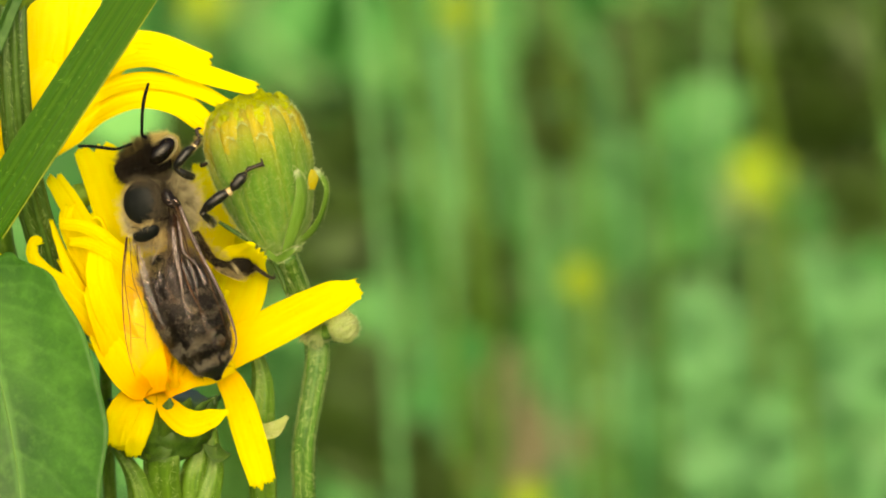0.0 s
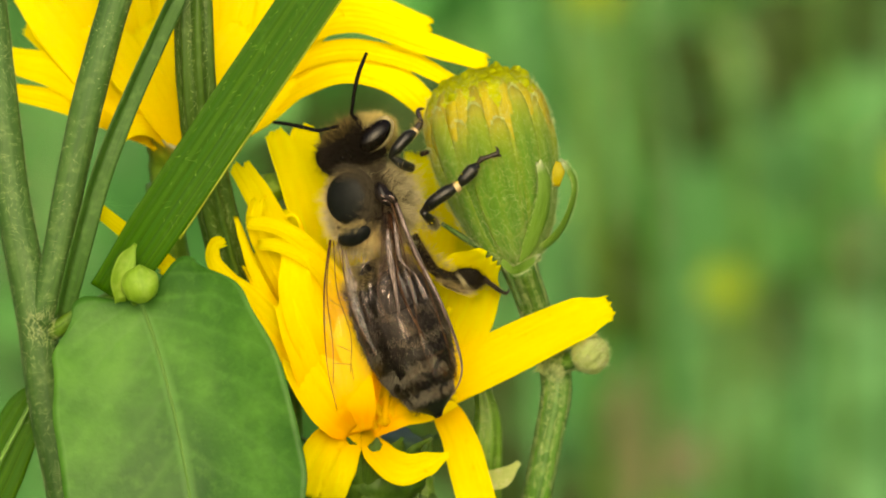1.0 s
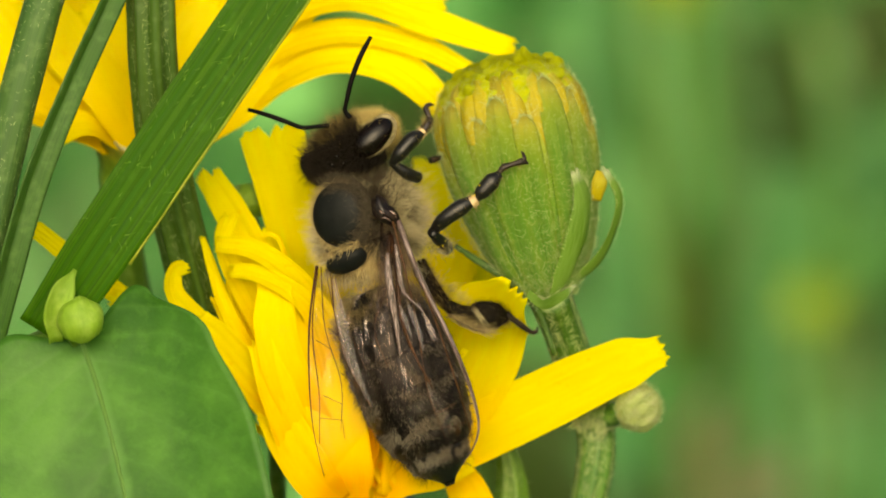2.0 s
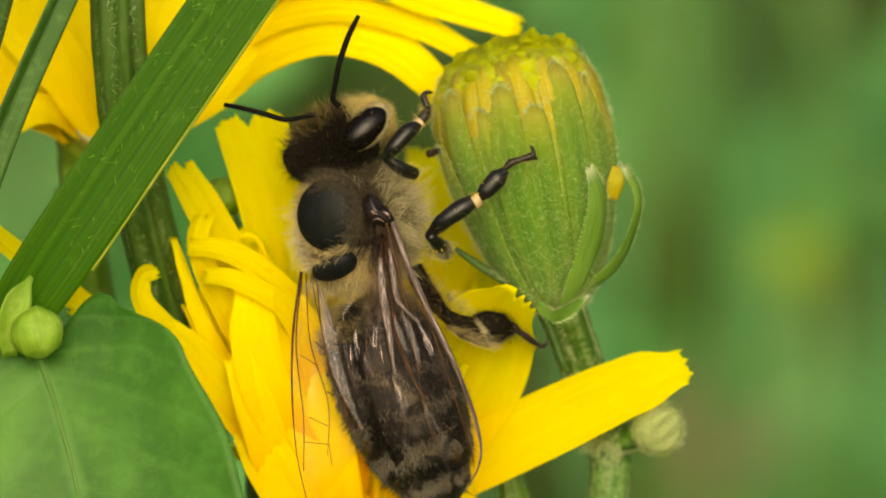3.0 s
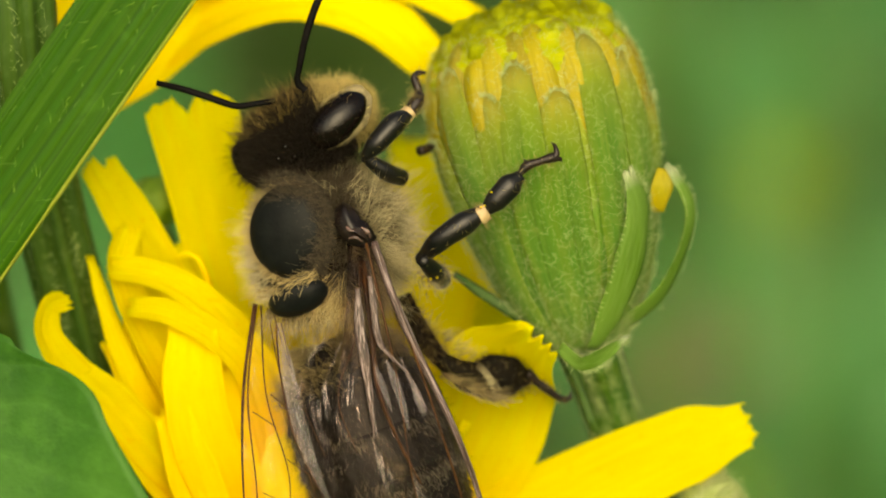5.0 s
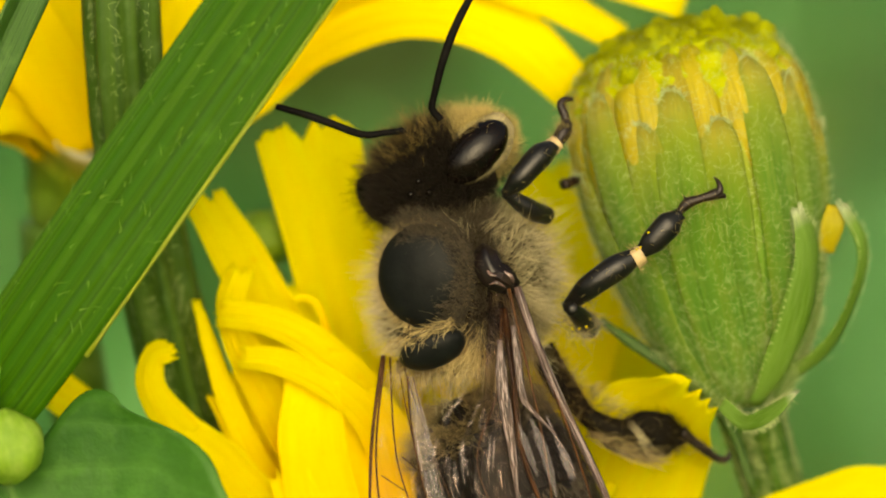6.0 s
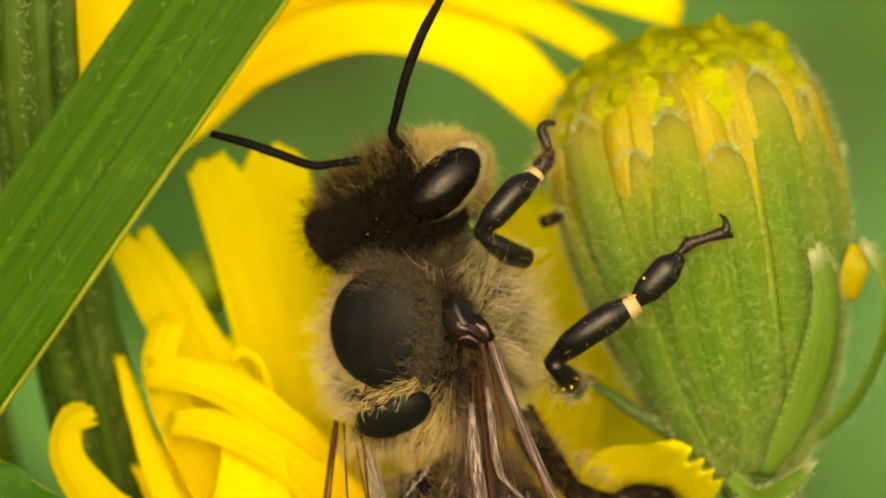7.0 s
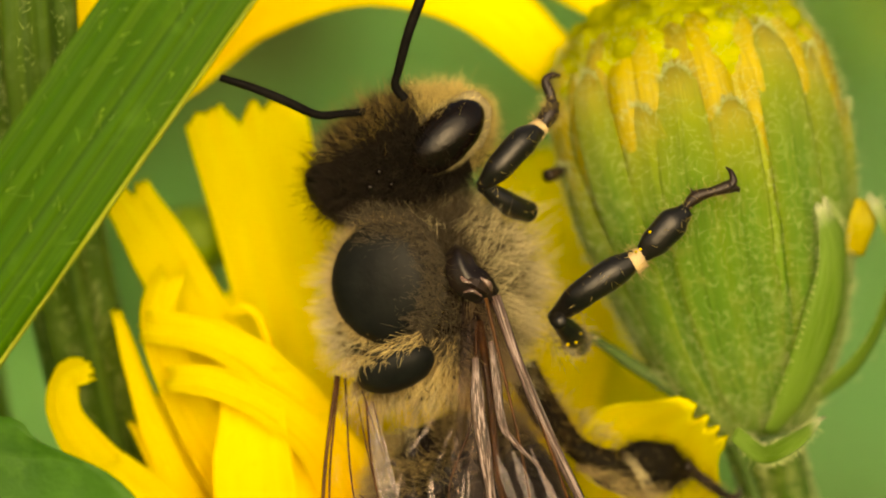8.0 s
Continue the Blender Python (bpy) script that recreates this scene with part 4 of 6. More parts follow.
petal(flower, petal_core, 114, [(0.65, 3.40, -11.66), (1.26, 3.40, -10.71), (1.99, 3.60, -10.11), (2.85, 3.80, -9.28)], [1.2, 2.0, 2.4, 2.2], (0, -1, 0.2), 0.06)
petal(flower, petal_core, 115, [(0.41, 2.80, -11.89), (0.18, 2.10, -10.79), (-0.11, 1.90, -9.11), (-0.38, 2.20, -6.95)], [1.2, 2.0, 2.1, 1.8], (0, -1, 0.2), 0.06)
petal(flower, petal_core, 116, [(0.89, 3.60, -11.79), (1.98, 3.10, -11.02), (3.19, 3.40, -10.65), (4.41, 3.80, -10.14)], [1.0, 1.6, 1.8, 1.6], (0, -1, 0.3), 0.06)
petal(flower, petal_front, 117, [(1.50, 4.60, -11.05), (4.41, 4.10, -9.71), (8.99, 3.70, -7.55), (11.23, 3.70, -6.70)], [1.6, 2.1, 2.15, 1.9, 1.15], (0.05, -1, 0.25), 0.08)
part("petal", Shape().strap([(1.01, 4.20, -11.22), (3.30, 4.30, -9.20), (4.60, 3.90, -7.00), (5.24, 2.75, -5.42), (6.02, 1.25, -4.42)], [1.8, 2.8, 3.2, 2.9, 1.5], (0, -1, 0), 0.10, 30, 60, 0.04, 0.012, 4, 0.05, 0.03, 118, notches=((-1.0, 0.2, 0.3), (-0.05, 0.36, 0.16), (0.36, 0.28, 0.15), (0.72, 0.28, 0.14), (1.0, 0.2, 0.15))), petal_front, flower, "broad petal with a toothed tip")
petal(flower, petal_front, 119, [(1.01, 4.30, -10.99), (2.52, 5.18, -6.51), (3.70, 7.60, -3.16), (3.52, 10.5, 0.23)], 2.4, (0, -1, 0), 0.1)
petal(flower, petal_front, 120, [(0.89, 4.90, -10.98), (2.6, 5.84, -7.4), (4.7, 8.30, -4.58), (5.7, 11.0, -1.72)], [1.2, 2.4, 3.3, 3.3, 2.6], (0, -1, 0), 0.1)
petal(flower, petal_front, 121, [(0.77, 4.30, -10.98), (1.30, 5.15, -6.98), (1.85, 7.60, -3.64), (1.90, 9.8, -0.70)], 2.7, (0, -1, 0), 0.1)
petal(flower, petal_front, 122, [(0.65, 4.30, -11.21), (1.04, 5.3, -8.91), (2.04, 6.6, -7.02), (2.95, 8.6, -4.86)], 2.6, (0, -1, 0), 0.1)
petal(flower, petal_core, 123, [(0.53, 4.90, -11.29), (0.33, 5.79, -6.97), (0.12, 6.50, -3.57), (-0.21, 7.10, -0.66)], 2.2, (0, -1, 0), 0.1)
petal(flower, petal_core, 124, [(0.77, 4.00, -11.44), (1.75, 3.60, -10.11), (2.72, 3.60, -9.40), (3.46, 4.00, -7.96)], 2.6, (0, -1, 0.1), 0.1)
petal(flower, petal_front, 125, [(0.06, 3.60, -11.66), (-0.43, 2.60, -12.65), (-0.94, 2.40, -13.86), (-1.20, 2.80, -14.86)], 2.0, (-0.1, -1, 0.3), -0.15)
petal(flower, petal_front, 126, [(-0.15, 3.20, -11.81), (-0.83, 2.40, -12.24), (-1.52, 2.40, -13.44), (-1.81, 2.60, -14.52)], 1.6, (-0.1, -1, 0.3), 0.1)
petal(flower, petal_front, 127, [(0.66, 4.10, -11.81), (1.25, 3.00, -12.85), (2.20, 2.60, -13.50), (3.25, 2.60, -13.30), (4.30, 2.80, -12.85)], [0.5, 1.25, 1.45, 1.05, 0.25], (0.1, -1, 0.2), 0.18)
petal(flower, petal_front, 128, [(3.68, 5.00, -10.32), (4.62, 4.60, -12.12), (5.21, 4.40, -14.20), (5.91, 4.40, -16.88)], 1.65, (0.1, -1, 0.1), 0.18)
petal(flower, petal_front, 129, [(-0.43, 5.40, -10.12), (-4.52, 4.80, -7.16), (-7.61, 4.00, -4.76), (-10.56, 3.40, -2.37)], 0.8, (0.2, -1, 0.4), 0.1)
petal(flower, petal_front, 130, [(-0.68, 5.20, -10.36), (-3.55, 4.60, -7.90), (-5.70, 4.00, -6.18), (-7.84, 3.60, -4.71)], 1.0, (0.2, -1, 0.4), 0.1)
part("petal", Shape().tube([(-1.68, 3.20, -3.81), (-1.96, 3.10, -3.09), (-2.10, 3.10, -2.75), (-2.39, 3.10, -2.60), (-2.63, 3.20, -2.74)], [0.07, 0.08, 0.08, 0.07, 0.05], 8, 16), petal_back, flower, "curled yellow style")
_rng = random.Random(31)
for _k in range(26):
    _b = Vector((0.53, 3.60, -11.50)) + Vector((_rng.uniform(-1.2, 1.6), _rng.uniform(-0.6, 1.0), _rng.uniform(-0.3, 0.3)))
    _a = _rng.uniform(-0.9, 0.75)
    _d = Vector((math.sin(_a), _rng.uniform(-0.15, 0.1), math.cos(_a)))
    _l = _rng.uniform(2.5, 6.0)
    part("floret", Shape().tube([_b, _b + _d * _l * 0.5, _b + _d * _l + Vector((_rng.uniform(-0.5, 0.5), -0.2, 0))], [0.16, 0.2, 0.12], 7, 9), petal_front, flower)
_inv = [(1.20, 5.40, -12.15), (0.96, 6.00, -13.71), (0.72, 6.50, -15.17)]
part("involucre", Shape().lathe(_inv[2], _inv[0], [1.1, 2.0, 2.3, 2.2, 1.9], 30, 20, ridges=11, depth=0.05, bump=0.04), stem_olive, flower, "dark green cup of the flower")
for _k in range(16):
    _a = 2 * math.pi * _k / 16
    _b, _c = Vector(_inv[2]), Vector(_inv[0])
    _o = Vector((math.cos(_a), math.sin(_a), 0))
    part("bract", Shape().strap([_b + _o * 1.1, _b.lerp(_c, 0.4) + _o * 2.3, _b.lerp(_c, 0.8) + _o * 2.35, _c + _o * (2.3 + 0.5 * (_k % 3))], [1.0, 1.1, 0.8, 0.15], tuple(_o), 0.14, 12, 6, -0.2), stem_olive, flower)
for _k, (_p, _q, _r) in enumerate([((-0.21, 5.00, -15.11), (-0.74, 4.40, -14.92), (-1.13, 4.20, -15.13)), ((0.07, 4.40, -15.15), (0.75, 4.00, -14.93), (1.16, 4.20, -14.75)), ((5.53, 5.60, -14.13), (6.48, 5.20, -14.05), (7.28, 5.00, -13.32)), ((3.89, 5.60, -14.97), (3.47, 5.20, -15.23), (2.79, 5.00, -14.67))]):
    part("bract", Shape().strap([_p, _q, _r], [1.0, 1.0, 0.25], (0.1, -1, 0.6), 0.16, 12, 8, 0.2), bud_pale if _k == 2 else stem_olive, flower, "green curled bract")
_fs = stem_path([(0.67, 5.00, -14.91), (0.64, 6.00, -16.58), (1.10, 8.00, -19.13)], (4, 0, 0))
part("stalk", Shape().tube(_fs, [0.95, 0.9, 0.85, 0.9, 1.0], 24, 60, 7, 0.06), stem_green, flower)
part("hairs", stem_hair(_fs, [0.95, 0.9, 0.85, 0.9, 1.0], 700, 9), hair_white, flower)
for _k, (_a, _b) in enumerate([((-1.76, 5.00, -14.60), (-0.41, 6.00, -17.93)), ((3.26, 6.00, -13.88), (2.75, 6.50, -18.04)), ((5.48, 7.00, -9.20), (5.83, 7.50, -13.39)), ((2.55, 6.00, -13.06), (2.23, 6.50, -16.62))]):
    _pth = [_a, _b]
    stem("young_stem", [Vector(_a), Vector(_a).lerp(Vector(_b), 0.5) + Vector((0.3, 0, 0)), Vector(_b)], [0.3, 0.75, 0.7, 0.8, 0.9], stem_green, "young green stem under the flower", 400, 20 + _k, shift=(3 * _k - 5, 0, 0))

back_flower = thing("yellow_flower", to_ground((-7.95, 14.20, -3.42)), "open yellow flower with long arching petals behind the grass blade", "flower", "yellow flowers")
petal(back_flower, petal_back, 300, [(-4.99, 7.80, 1.52), (-2.50, 7.00, 4.65), (0.20, 6.60, 5.66), (3.12, 6.60, 4.83), (6.10, 7.00, 3.86)], [0.9, 1.25, 1.4, 1.45, 1.0], (0.1, -1, 0.9), 0.1)
petal(back_flower, petal_back, 301, [(-4.86, 7.60, 1.39), (-2.62, 6.80, 3.67), (-0.05, 6.40, 4.48), (2.63, 6.40, 4.02), (4.72, 6.80, 2.99)], [0.8, 1.1, 1.2, 1.2, 0.9], (0.1, -1, 0.8), 0.1)
petal(back_flower, petal_back, 302, [(-4.73, 7.20, 1.19), (-2.51, 6.40, 2.68), (-0.30, 6.00, 3.62), (1.89, 6.00, 3.23), (3.63, 6.40, 1.81)], 1.6, (0.1, -1, 0.8), 0.1)
petal(back_flower, petal_back, 303, [(-5.24, 8.00, 1.53), (-3.24, 7.60, 4.56), (-0.28, 7.40, 6.48), (3.62, 7.40, 5.34)], 1.6, (0.1, -1, 0.8), 0.1)
petal(back_flower, petal_back, 304, [(-5.23, 7.40, 0.90), (-3.98, 6.80, 2.58), (-2.25, 6.80, 4.76), (-0.28, 7.00, 6.22)], 1.4, (0.3, -1, 0.3), 0.1)
petal(back_flower, petal_back, 305, [(-5.72, 7.60, 0.91), (-4.47, 7.40, 3.83), (-3.46, 7.60, 6.77), (-2.71, 8.00, 9.72)], 2.0, (0.2, -1, 0), 0.1)
petal(back_flower, petal_back, 306, [(-6.45, 7.40, 0.79), (-5.56, 7.00, 3.83), (-4.92, 7.20, 6.76), (-4.53, 7.60, 9.96)], 2.1, (0.1, -1, 0), 0.1)
petal(back_flower, petal_back, 307, [(-6.94, 7.40, 0.72), (-6.65, 7.00, 3.84), (-6.51, 7.20, 6.78), (-6.37, 7.60, 9.73)], 2.2, (0, -1, 0), 0.1)
petal(back_flower, petal_back, 308, [(-7.43, 7.40, 0.68), (-7.75, 7.00, 3.85), (-8.10, 7.20, 6.79), (-8.33, 7.60, 9.51)], 2.2, (0, -1, 0), 0.1)
petal(back_flower, petal_back, 309, [(-7.67, 7.20, 0.68), (-8.85, 6.80, 3.61), (-9.44, 7.00, 6.31), (-9.91, 7.40, 9.27)], 2.2, (-0.1, -1, 0), 0.1)
petal(back_flower, petal_back, 310, [(-7.91, 7.20, 0.63), (-9.34, 6.80, 3.13), (-10.78, 7.00, 5.83), (-11.88, 7.40, 8.55)], 2.0, (-0.1, -1, 0), 0.1)
petal(back_flower, petal_back, 311, [(-8.03, 7.00, 0.58), (-10.07, 6.60, 2.64), (-12.12, 6.80, 5.11), (-13.71, 7.20, 7.34)], 1.9, (-0.2, -1, 0.2), 0.1)
petal(back_flower, petal_back, 312, [(-8.15, 7.00, 0.53), (-10.32, 6.60, 2.15), (-12.50, 6.80, 3.65), (-14.84, 7.20, 4.29)], 1.6, (-0.1, -1, 0.6), 0.1)
petal(back_flower, petal_back, 313, [(-8.15, 7.00, 0.48), (-10.32, 6.60, 1.54), (-12.51, 6.60, 2.42), (-14.77, 7.00, 2.94)], 1.0, (-0.1, -1, 0.6), 0.1)
petal(back_flower, petal_back, 314, [(-8.13, 7.80, 0.70), (-10.61, 7.80, 2.93), (-12.55, 7.80, 4.41), (-13.87, 8.00, 5.61)], 0.6, (-0.1, -1, 0.4), 0.1)
petal(back_flower, petal_back, 315, [(-7.66, 6.80, 0.47), (-8.55, 6.00, 1.19), (-9.27, 5.80, 1.25), (-9.91, 6.00, 0.87)], 1.2, (-0.1, -1, 0.8), 0.12)
petal(back_flower, petal_back, 316, [(-6.92, 6.60, 0.53), (-7.13, 6.00, 2.11), (-7.59, 6.00, 4.06), (-8.57, 6.40, 5.79)], 2.0, (0, -1, 0), 0.1)
petal(back_flower, petal_back, 317, [(-6.55, 6.60, 0.53), (-5.67, 6.00, 2.09), (-5.16, 6.00, 4.03), (-4.18, 6.40, 5.50)], 2.0, (0, -1, 0), 0.1)
petal(back_flower, petal_back, 318, [(-7.16, 6.40, 0.51), (-8.09, 5.80, 2.35), (-9.54, 6.00, 4.08), (-10.76, 6.40, 5.81)], 1.9, (0, -1, 0), 0.1)
petal(back_flower, petal_back, 319, [(-5.96, 7.00, 0.53), (-4.22, 6.40, 1.60), (-2.75, 6.40, 2.80), (-1.28, 6.60, 3.77)], 1.7, (0.2, -1, 0.5), 0.1)
_bi = [(-7.08, 7.80, 0.69), (-7.70, 7.80, -0.09), (-7.92, 8.30, -1.26)]
part("involucre", Shape().lathe(_bi[2], _bi[0], [0.7, 1.0, 1.35, 1.7], 26, 14, ridges=9, depth=0.06), bract_green, back_flower, "green cup of the flower")
part("stalk", Shape().tube(stem_path([(-7.92, 8.30, -1.13), (-7.77, 8.80, -3.46), (-7.09, 9.80, -6.91)]), [0.8, 0.7, 0.7, 0.8, 0.9, 1.0], 20, 50, 7, 0.06), stem_green, back_flower)

# ---- the closed bud ----
bud = thing("flower_bud", to_ground((7.78, 6.00, -15.32)), "closed plump yellow-green flower bud with downy bracts", "flower bud")
B0, B1 = Vector((7.29, 2.70, -4.89)), Vector((5.56, 3.10, 3.41))
BR = [0.72, 1.32, 1.76, 2.04, 2.29, 2.45, 2.54, 2.56, 2.46, 2.14, 1.2]
part("bud_body", Shape().lathe(B0, B1, BR, 60, 40, ridges=20, depth=0.02, bump=0.02, span=(0.0, 0.86)), bud_bract, bud)
BA = (B1 - B0).normalized()
BX = BA.cross(Vector((0, 1, 0))).normalized()
BY = BX.cross(BA).normalized()


def bud_point(s, a, off=0.0):
    r = spread(BR, min(max(s, 0), 1)) + off
    return B0.lerp(B1, s) + BX * math.cos(a) * r + BY * math.sin(a) * r


def bud_out(a):
    return tuple(BX * math.cos(a) + BY * math.sin(a))


_rng = random.Random(5)
for _k in range(25):
    _a = 2 * math.pi * (_k + 0.5 * _rng.random()) / 25
    _e, _o, _w = 0.85 + 0.05 * _rng.random(), _rng.uniform(-0.03, 0.05), _rng.uniform(0.60, 0.85)
    part("ligule", Shape().strap([bud_point(0.56, _a, -0.08), bud_point(0.68, _a, 0.04 + _o), bud_point(0.80, _a, 0.07 + _o), bud_point(_e, _a + 0.02, 0.02 + _o), bud_point(_e + 0.04, _a + 0.03, -0.25)], [_w * 0.8, _w, _w, _w * 0.9, _w * 0.6], bud_out(_a), 0.10, 18, 10, -0.20, 0.0, ruffle=0.05, seed=_k), (ligule_gold, ligule_olive, ligule_gold)[_k % 3], bud, "yellow petal folded in the bud")
TIPS = []
for _k in range(17):
    _a = 2 * math.pi * (_k + 0.4 * _rng.random()) / 17
    _e = (0.75, 0.86, 0.68, 0.80, 0.88, 0.72, 0.83)[_k % 7] + _rng.uniform(-0.02, 0.02)
    _l = [bud_point(_e * g, _a + 0.05 * math.sin(4 * g + _k), 0.09 + 0.025 * (_k % 2) + 0.10 * max(0.0, g - 0.5)) for g in (0, 0.2, 0.45, 0.68, 0.84, 0.94, 1)]
    TIPS.append((_l[-1], _a))
    part("bract", Shape().strap(_l, [0.45, 0.85, 1.06, 1.10, 0.98, 0.80, 0.42], bud_out(_a), 0.05, 30, 14, -0.09, 0.006, 2, 0.10, 0.05, _k), bud_bract, bud)
_tips = Shape()
for _o, _a in TIPS:
    _tan = BY * math.cos(_a) - BX * math.sin(_a)
    _out = Vector(bud_out(_a))
    for _k in range(46):
        _u = _rng.uniform(-1, 1)
        _root = _o + _tan * _u * 0.26 - BA * (0.24 * _u * _u + 0.05 * _rng.random()) + _out * 0.07
        _tips.strand(_root, BA * 0.6 + _tan * (_u * 0.7 + _rng.gauss(0, 0.4)) + _out * _rng.uniform(0, 0.5), _rng.uniform(0.07, 0.20), 0.010, steps=2)
part("bract_fringe", _tips, hair_white, bud, "white fringe on the bract tips")
part("floret_dome", Shape().ball(B0.lerp(B1, 0.80), [BX * 2.5, BY * 2.5, BA * 1.72], 130, 90, 0.045), floret_lime, bud, "lime yellow florets closing the top")


def floret_lobe(at, size, seed):
    """A small crumpled floret end in the crown."""
    r = random.Random(seed)
    turn = Euler((r.uniform(-0.5, 0.5), r.uniform(-0.5, 0.5), r.uniform(0, 6))).to_matrix()
    part("floret_tip", Shape().ball(at, [turn @ Vector((size, 0, 0)), turn @ Vector((0, size * r.uniform(0.5, 0.9), 0)), turn @ Vector((0, 0, size * r.uniform(0.7, 1.1)))], 20, 14, 0.28), floret_lime, bud)


for _k in range(34):
    _a, _q = 2.4 * _k, math.sqrt((_k + 0.5) / 34) * 2.3
    _h = 0.80 * 8.49 + 1.72 * math.sqrt(max(0.02, 1 - (_q / 2.5) ** 2)) + _rng.uniform(-0.16, -0.02)
    floret_lobe(B0 + BA * _h + BX * math.cos(_a) * _q + BY * math.sin(_a) * _q, _rng.uniform(0.18, 0.34), 300 + _k)
for _k, (_x, _y, _z, _r) in enumerate([(6.30, 1.75, 3.42, 0.24), (6.48, 1.70, 3.47, 0.21), (6.14, 1.75, 3.36, 0.22), (6.60, 1.80, 3.36, 0.20), (6.40, 1.60, 3.60, 0.17), (6.24, 1.95, 3.55, 0.18), (6.40, 1.90, 3.22, 0.30)]):
    floret_lobe(Vector((_x, _y, _z)), _r, 380 + _k)
_sh = Shape()
for _k in range(4500):
    _a, _q = 2 * math.pi * _rng.random(), math.sqrt(_rng.random()) * 2.3
    _h = 0.80 * 8.49 + 1.74 * math.sqrt(max(0.01, 1 - (_q / 2.52) ** 2))
    _o = BX * math.cos(_a) * _q + BY * math.sin(_a) * _q
    _sh.strand(B0 + BA * _h + _o, BA + _o * 0.6 + Vector((_rng.gauss(0, 0.6), _rng.gauss(0, 0.6), _rng.gauss(0, 0.4))), _rng.uniform(0.05, 0.15), 0.009, steps=2)
part("floret_fuzz", _sh, floret_lime, bud, "fuzzy ends of the florets")
_outer = [
    ([(7.34, 1.70, -4.82), (7.80, 1.25, -3.86), (8.23, 0.95, -2.61), (8.38, 0.95, -1.44), (8.13, 0.80, -0.54)], [0.35, 0.7, 0.85, 0.7, 0.35], (0.62, -1, 0)),
    ([(7.95, 2.20, -4.37), (8.92, 2.00, -3.58), (9.46, 1.90, -2.52), (9.66, 1.80, -1.40), (9.19, 1.70, -0.43)], [0.5, 0.7, 0.5, 0.42, 0.3], (1.0, -0.6, 0)),
    ([(6.51, 0.20, -4.70), (7.00, -0.10, -5.07), (7.50, -0.20, -4.87), (8.05, 0.20, -4.50)], [0.3, 0.4, 0.4, 0.2], (0, -1, -0.5)),
]
for _k, (_p, _w, _f) in enumerate(_outer):
    part("outer_bract", Shape().strap(_p, _w, _f, 0.05, 22, 12, -0.06 if _k != 2 else 0.1, 0.006, 1, 0.25, 0.1, 70 + _k), bract_outer, bud, "loose pale green outer bract")
_sh = Shape()
for _p, _w, _f in _outer:
    _pts = spline(_p, 40)
    for _k in range(170):
        _i = min(39, int(40 * _rng.random() ** 0.6))
        _t = (_pts[_i + 1] - _pts[_i]).normalized()
        _sd = _t.cross(Vector(_f)).normalized() * _rng.choice((-1, 1))
        _sh.strand(_pts[_i] + _sd * spread(_w, _i / 40) * 0.46 + Vector(_f).normalized() * 0.03, _sd * 0.7 + _t * _rng.uniform(-0.2, 1.0) + Vector((0, -0.3, 0)), _rng.uniform(0.06, 0.20), 0.007, steps=2)
part("bract_hairs", _sh, hair_white, bud, "white hairs on the loose bracts")
part("ligule", Shape().strap([(8.86, 1.90, -1.52), (8.99, 1.70, -0.93), (9.06, 1.80, -0.51)], [0.4, 0.55, 0.4], (0.3, -1, 0), 0.06, 10, 6, 0.0), ligule_gold, bud, "yellow petal showing beside the bud")
_sh = Shape()
for _k in range(7000):
    _s, _a = _rng.random() ** 1.3 * 0.93, math.pi + math.pi * _rng.uniform(-0.1, 1.1)
    _p = bud_point(_s, _a, 0.2)
    _o = Vector(bud_out(_a))
    _sh.strand(_p, _o * 0.12 + BA * _rng.uniform(-0.7, 0.9) + BX * _rng.uniform(-0.8, 0.8), _rng.uniform(0.06, 0.20), 0.0048, BX * _rng.uniform(-0.6, 0.6), 3)
for _k in range(350):
    _p = bud_point(0.90 + _rng.uniform(-0.07, 0.09), math.pi + math.pi * _rng.uniform(-0.1, 1.1), 0.1)
    _sh.strand(_p, Vector((_rng.uniform(-1, 1), -0.8, _rng.uniform(-0.3, 1))), _rng.uniform(0.05, 0.12), 0.006, steps=2)
part("down", _sh, hair_white, bud, "fine white down on the bracts")
_bs = stem_path([(7.26, 2.80, -4.73), (7.68, 4.20, -5.82), (8.07, 5.20, -6.90), (8.69, 5.60, -8.56), (8.92, 5.60, -10.22), (8.53, 5.70, -12.40), (8.03, 6.00, -15.08)], (-6, 0, 0))
_br = [0.72, 0.66, 0.64, 0.62, 0.58, 0.58, 0.62, 0.7, 0.8, 0.9]
part("stalk", Shape().tube(_bs, _br, 26, 80, 8, 0.07, wob=0.03), stem_light, bud)
part("stalk_hairs", stem_hair(_bs, _br, 7000, 12, (0.08, 0.28), 0.66, 0.012), hair_white, bud, "curly white hairs on the stalk")
_sb = Vector((10.34, 4.00, -8.69))
part("side_bud", Shape().ball(_sb, [(0.8, 0, 0.1), (0, 0.78, 0), (-0.1, 0, 0.8)], 26, 18, 0.08), bud_pale, bud, "small round green side bud")
for _k in range(9):
    _a = 2 * math.pi * _k / 9
    _d = Vector((math.cos(_a) * 0.3, math.sin(_a), math.cos(_a) * -0.9)).normalized()
    _u = Vector((0.85, -0.1, 0.5)).normalized()
    part("bract", Shape().strap([_sb - _u * 0.75 + _d * 0.3, _sb + _d * 0.83, _sb + _u * 0.6 + _d * 0.62], [0.35, 0.5, 0.12], tuple(_d), 0.06, 8, 4, -0.2), bud_pale, bud)
